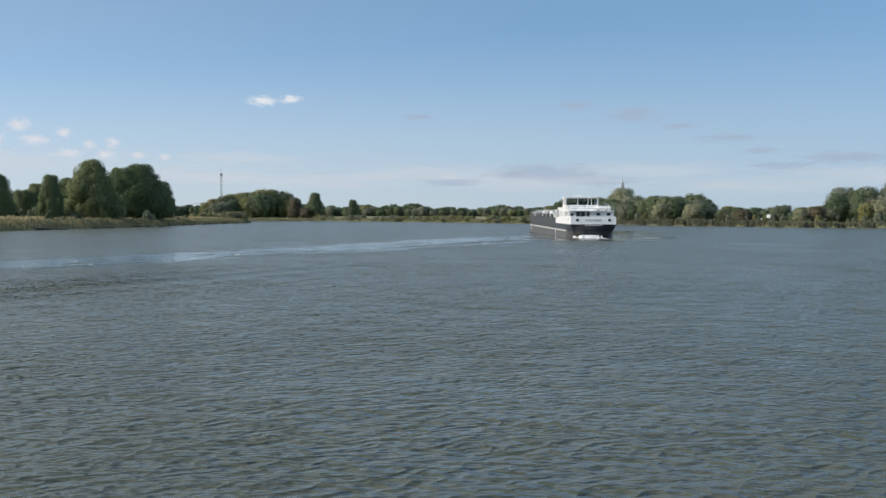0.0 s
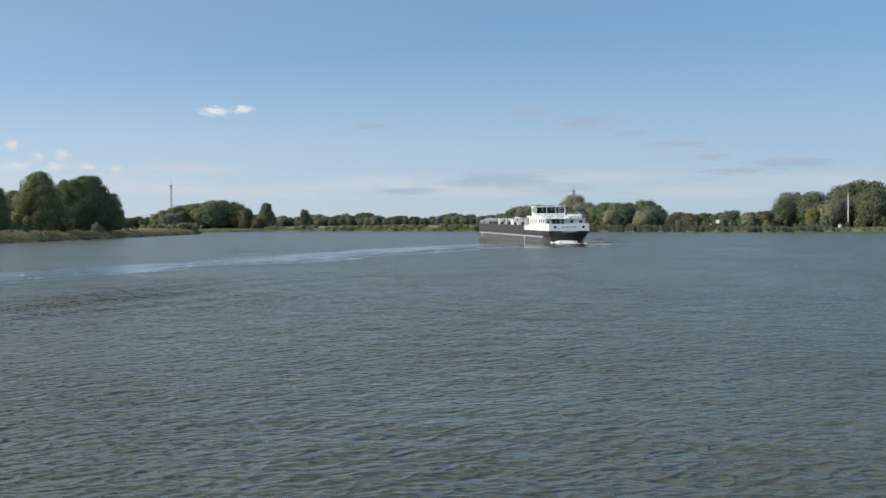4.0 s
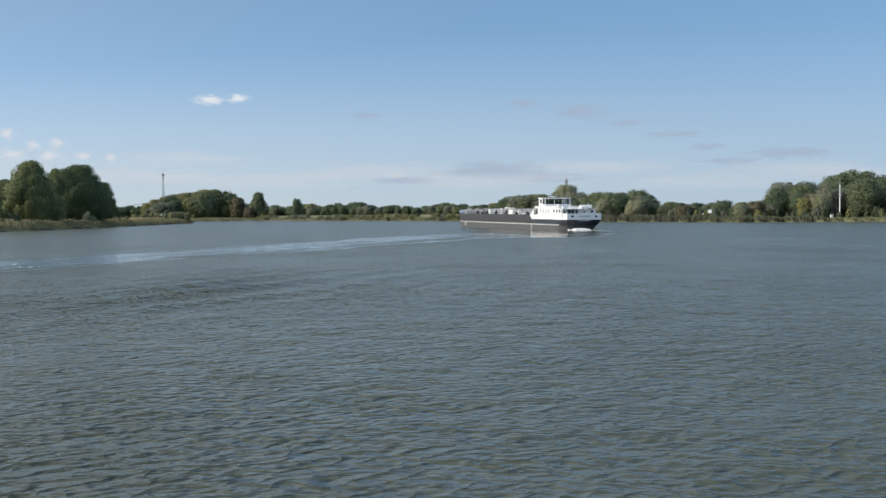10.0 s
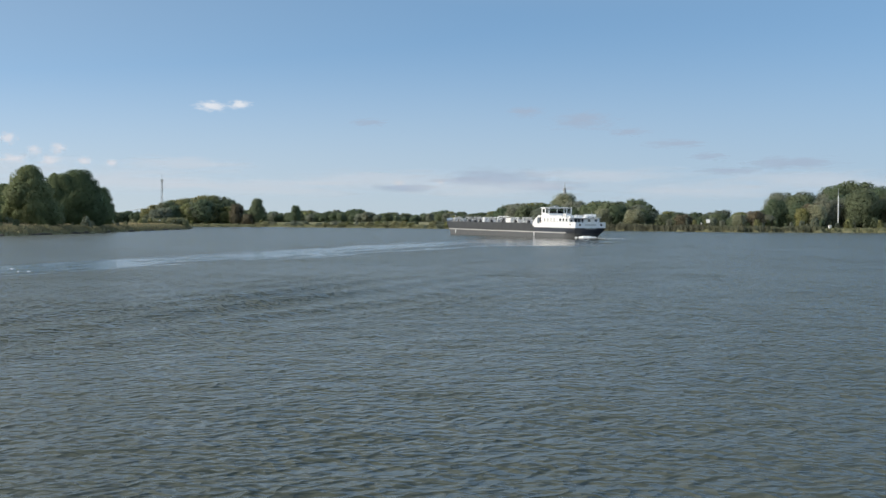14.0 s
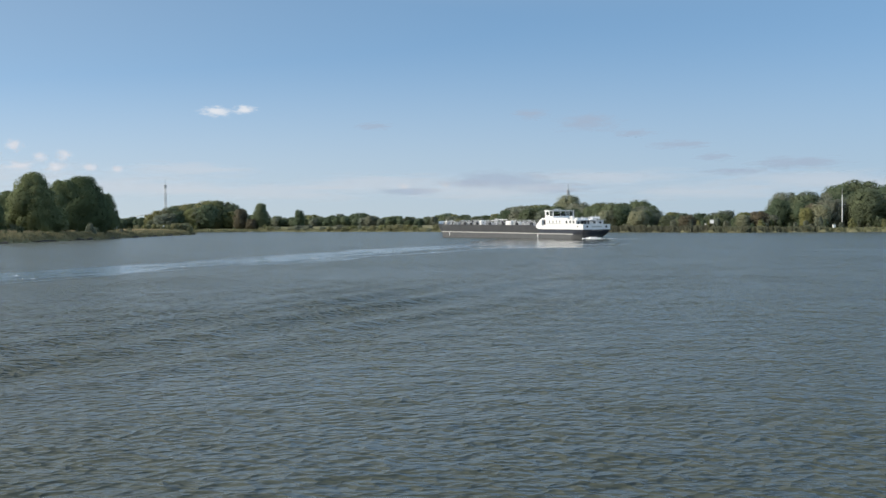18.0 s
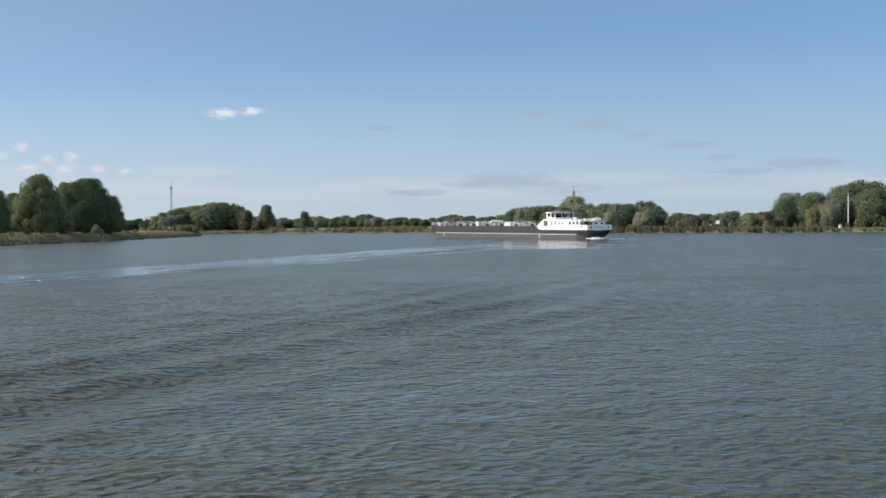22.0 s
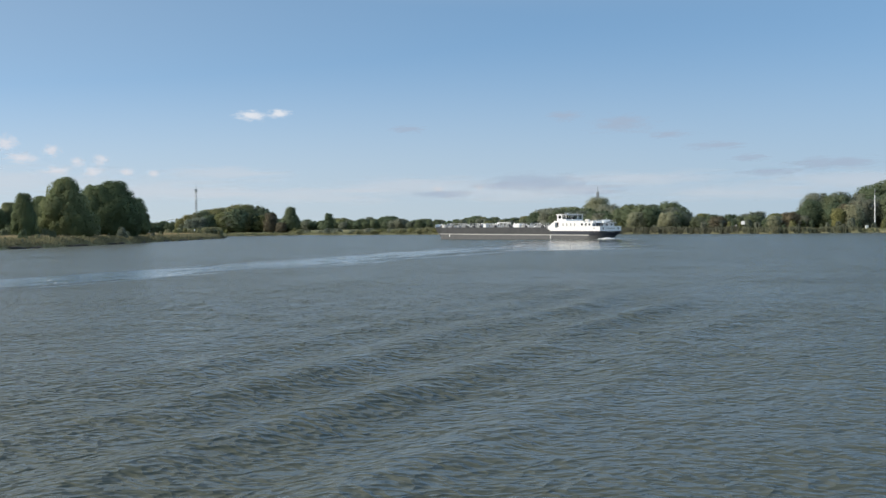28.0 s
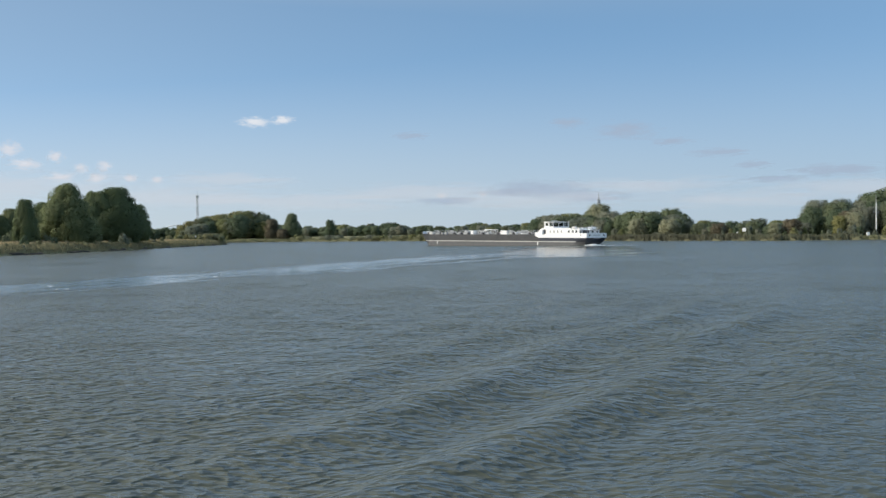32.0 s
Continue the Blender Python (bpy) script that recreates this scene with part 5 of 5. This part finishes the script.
for xx in (-3.2, 3.2):
    for k in (-0.35, 0.35):
        part("bollard", rod(bmesh.new(), (xx + k, 1.5, 2.9), (xx + k, 1.5, 4.1), 0.19, 0.22, 12), M_DARK, ship, "dark steel bollard")
part("stern_winch", rod(bmesh.new(), (-1.2, 2.4, 3.7), (1.2, 2.4, 3.7), 0.55, None, 14), M_DARK, ship, "dark anchor winch drum")
part("flagstaff", rod(bmesh.new(), (0, 0.25, 4.9), (0, -0.5, 7.4), 0.05, 0.03, 6), M_WHITE, ship)
for xx in (-1.2, 1.6):
    part("funnel", rod(bmesh.new(), (xx, 7.6, 6.34), (xx, 7.6, 7.5), 0.28, 0.24, 12), M_STRAKE, ship, "grey exhaust pipe")

# tank deck: six groups of hatches, pipes and covers
TD = 4.25
for xx in (-1.5, -0.9, 0.9, 1.5):
    part("cargo_pipe", rod(bmesh.new(), (xx, 35, TD + 0.75), (xx, 116, TD + 0.75), 0.16, None, 8), M_PIPE, ship, "pale grey cargo pipe")
walkway = part("walkway", boxed(-0.55, 0.55, 34.5, 117, TD + 1.05, TD + 1.13, 0.0), M_STEEL, ship, "steel grating walkway")
for k in range(18):
    part("walkway_support", boxed(-1.8, 1.8, 36 + k * 4.6 - 0.08, 36 + k * 4.6 + 0.08, TD, TD + 1.05), M_STEEL, walkway)
for side in (-1, 1):
    part("hand_rail", rod(bmesh.new(), (side * 0.55, 35, TD + 2.05), (side * 0.55, 116, TD + 2.05), 0.03, None, 6), M_STEEL, walkway)
    for k in range(24):
        part("rail_post", rod(bmesh.new(), (side * 0.55, 35 + k * 3.5, TD + 1.1), (side * 0.55, 35 + k * 3.5, TD + 2.05), 0.03, None, 5), M_STEEL, walkway)
sg2 = random.Random(21)
for g_ in range(7):
    y0 = 36.5 + g_ * 11.2
    # sloping cover over the expansion trunk
    bm = bmesh.new()
    h_ = sg2.uniform(0.75, 1.6)
    s0, s1 = sg2.uniform(0.4, 2.2), sg2.uniform(5.2, 8.4)
    prof = [(y0 + s0, TD), (y0 + s0 + 1.1, TD + h_ * 0.9), (y0 + (s0 + s1) / 2, TD + h_), (y0 + s1 - 0.2, TD + h_ * 0.45), (y0 + s1, TD)]
    va = [bm.verts.new((-3.9, a_, b_)) for a_, b_ in prof]
    vb = [bm.verts.new((-2.2, a_, b_ + 0.25 if b_ > TD else b_)) for a_, b_ in prof]
    bm.faces.new(va)
    bm.faces.new(vb[::-1])
    for i in range(len(prof)):
        j = (i + 1) % len(prof)
        bm.faces.new((va[i], vb[i], vb[j], va[j]))
    bmesh.ops.recalc_face_normals(bm, faces=bm.faces)
    part("trunk_cover", bm, (M_STEEL, M_PIPE, M_DECK, M_STEEL, M_PIPE, M_DECK, M_STEEL)[g_], ship, "weathered sloping tank cover")
    for side in (-1, 1):
        hatch = part("tank_hatch", rod(bmesh.new(), (side * 3.1, y0 + 9.4, TD), (side * 3.1, y0 + 9.4, TD + 0.95), 0.75, None, 16), M_STEEL, ship, "round steel tank hatch")
        part("hatch_lid", rod(bmesh.new(), (side * 3.1, y0 + 9.4, TD + 0.95), (side * 3.1, y0 + 9.4, TD + 1.15), 0.85, 0.6, 16), M_PIPE, hatch)
        part("vent_pipe", rod(bmesh.new(), (side * 4.2, y0 + 3.0, TD), (side * 4.2, y0 + 3.0, TD + sg2.uniform(1.2, 2.2)), 0.13, None, 8), M_PIPE, ship)
        part("vent_head", rod(bmesh.new(), (side * 4.2, y0 + 3.0, TD + 1.4), (side * 4.2, y0 + 3.5, TD + 1.75), 0.2, 0.26, 8), M_PIPE, ship)
        for k in (-0.3, 0.3):
            part("bollard", rod(bmesh.new(), (side * 5.05, y0 + k, TD), (side * 5.05, y0 + k, TD + 1.15), 0.24, 0.27, 10), M_DARK, ship, "dark steel bollard")
        part("fender_box", boxed(side * 4.6, side * 5.4, y0 - 0.55, y0 + 0.55, TD, TD + 0.9, 0.05), M_DARK, ship, "dark mooring box")
        # cross-over pipes bent up over the trunk
        bm = bmesh.new()
        yy = y0 + 6.4
        rod(bm, (side * 1.5, yy, TD + 0.75), (side * 2.3, yy, TD + 2.0), 0.13, None, 8)
        rod(bm, (side * 2.3, yy, TD + 2.0), (side * 3.6, yy + 0.8, TD + 1.9), 0.13, None, 8)
        rod(bm, (side * 3.6, yy + 0.8, TD + 1.9), (side * 4.4, yy + 1.6, TD + 0.1), 0.13, None, 8)
        part("crossover_pipe", bm, M_PIPE, ship, "bent pale grey crossover pipe")
        bm = bmesh.new()
        rod(bm, (side * 2.0, y0 + 1.0, TD + 0.3), (side * 3.2, y0 + 4.6, TD + 2.05), 0.10, None, 8)
        rod(bm, (side * 3.2, y0 + 4.6, TD + 2.05), (side * 3.2, y0 + 7.5, TD + 0.6), 0.10, None, 8)
        part("vapour_pipe", bm, M_STEEL, ship)
    for k in range(3):
        yy = y0 + 2.5 + k * 2.4
        v_ = part("valve", rod(bmesh.new(), (-1.5, yy, TD + 0.75), (-1.5, yy, TD + 1.45), 0.11, None, 8), M_DARK, ship)
        part("hand_wheel", rod(bmesh.new(), (-1.5, yy, TD + 1.42), (-1.5, yy, TD + 1.50), 0.32, None, 14), M_DARK, v_)
for y0, y1, z1, lab in ((53.0, 57.6, 1.75, "white manifold house on the tank deck"), (78.2, 80.0, 1.9, "white locker on the tank deck"), (46.6, 49.0, 1.3, "white locker on the tank deck")):
    lk = part("deck_locker", boxed(-4.6, -2.6, y0, y1, TD, TD + z1, 0.06), M_WHITE, ship, lab)
    part("locker_door", boxed(-4.66, -4.6, y0 + 0.25, y1 - 0.25, TD + 0.15, TD + z1 - 0.2, 0.01), M_WHITE, lk)
part("hose_crane", rod(bmesh.new(), (0.4, 76, TD), (0.4, 76, TD + 2.5), 0.24, 0.2, 10), M_WHITE, ship)
part("crane_boom", rod(bmesh.new(), (0.4, 76, TD + 2.4), (0.4, 66, TD + 2.2), 0.16, 0.10, 8), M_WHITE, ship)
for side in (-1, 1):
    part("deck_rail", rod(bmesh.new(), (side * 5.5, 35, TD + 1.2), (side * 5.5, 114, TD + 1.2), 0.022, None, 5), M_STEEL, ship)
    for k in range(19):
        part("rail_post", rod(bmesh.new(), (side * 5.5, 35.5 + k * 4.3, TD), (side * 5.5, 35.5 + k * 4.3, TD + 1.2), 0.025, None, 5), M_STEEL, ship)
# small gear scattered over the tank deck
for k in range(70):
    xx, yy = sg2.uniform(-4.9, 4.6), sg2.uniform(36, 114)
    pick = sg2.random()
    if pick < 0.35:
        a_, b_, c_ = sg2.uniform(0.25, 0.8), sg2.uniform(0.25, 0.9), sg2.uniform(0.5, 1.7)
        part("deck_box", boxed(xx - a_, xx + a_, yy - b_, yy + b_, TD, TD + c_, 0.05), sg2.choice((M_WHITE, M_STEEL, M_PIPE, M_DARK, M_STEEL)), ship)
    elif pick < 0.7:
        rs_ = part("riser", rod(bmesh.new(), (xx, yy, TD), (xx, yy, TD + sg2.uniform(1.0, 2.3)), sg2.uniform(0.08, 0.2), None, 8), sg2.choice((M_WHITE, M_PIPE, M_DARK)), ship)
        part("flange", rod(bmesh.new(), (xx, yy, TD + 0.6), (xx, yy, TD + 0.72), 0.3, None, 10), M_STEEL, rs_)
    else:
        bm = bmesh.new()
        c_, d_ = sg2.uniform(1.0, 2.0), sg2.uniform(1.2, 3.0)
        rod(bm, (xx, yy, TD), (xx, yy, TD + c_), 0.11, None, 8)
        rod(bm, (xx, yy, TD + c_), (xx, yy + d_, TD + c_), 0.11, None, 8)
        rod(bm, (xx, yy + d_, TD + c_), (xx, yy + d_, TD), 0.11, None, 8)
        part("pipe_loop", bm, sg2.choice((M_WHITE, M_PIPE, M_STEEL)), ship)
# forecastle
part("windlass", rod(bmesh.new(), (-1.8, 119.5, TD + 0.7), (1.8, 119.5, TD + 0.7), 0.5, None, 14), M_DARK, ship, "dark anchor windlass")
part("fore_locker", boxed(-2.4, 2.4, 115.5, 117.6, TD, TD + 1.5, 0.08), M_STRAKE, ship)
part("fore_mast", rod(bmesh.new(), (0, 121.4, TD), (0, 121.4, TD + 3.0), 0.10, 0.05, 8), M_WHITE, ship)
part("mast_lamp", boxed(-0.15, 0.15, 121.25, 121.55, TD + 2.75, TD + 3.05, 0.03), M_DARK, ship)

# ------------------------------------------------ propeller wash at the stern
fg = np.random.default_rng(31)
fv, ff = [], []
for k in range(180):
    tail = k > 110
    y_ = -1 - 20 * fg.uniform(0, 1) ** 1.9 if tail else 2.3 - abs(fg.normal(0, 1.6))
    x_ = fg.normal(-0.4, 1.0 + 0.04 * abs(y_)) if tail else fg.normal(-0.9, 1.25)
    s_ = fg.uniform(0.12, 0.5) * (1.0 if y_ > -4 else 0.7)
    hh = fg.uniform(0.06, 0.40) * (1.6 if y_ > -2 else 0.6)
    if tail:
        s_, hh = s_ * 0.85, hh * 0.3
    b0 = len(fv)
    for i in range(7):
        a_ = i * 2 * math.pi / 7 + fg.uniform(-0.3, 0.3)
        rr = s_ * fg.uniform(0.7, 1.3)
        fv.append((x_ + rr * math.cos(a_) * 1.3, y_ + rr * math.sin(a_) * 1.5, -0.05))
    for i in range(7):
        vx, vy, _ = fv[b0 + i]
        fv.append((x_ + (vx - x_) * 0.55, y_ + (vy - y_) * 0.55, hh * fg.uniform(0.6, 1.0)))
    fv.append((x_, y_, hh * 1.1))
    for i in range(7):
        j = (i + 1) % 7
        ff += [(b0 + i, b0 + j, b0 + 7 + j), (b0 + i, b0 + 7 + j, b0 + 7 + i), (b0 + 7 + i, b0 + 7 + j, b0 + 14)]
wash = tagged(new("propeller_wash", mesh_np("propeller_wash", fv, ff, M_FOAM, True)), "white churned foam behind the barge's stern", "foam", kind="stuff")


def motions():
    walk(water, [(0.0, pose(0, 0, 0)), (32.0, Matrix.Translation(FLOW * 32))])
    rows = [(t, pose(x, y, 0, 0, 0, h)) for t, x, y, h in SHIP_PATH]
    # the empty barge lies deeper at the stern
    walk(ship, [(t, m @ pose(0, 0, 0, TRIM, 0, 0)) for t, m in rows])
    walk(wash, rows)
    k = CLOUD_D * 29 / 2100
    for c, x, y, z, turn in CLOUDS:
        walk(c, [(0.0, pose(x - k * 0.2, y, z, 0, 0, turn)), (32.0, pose(x + k * 0.8, y, z, 0, 0, turn))])


motions()
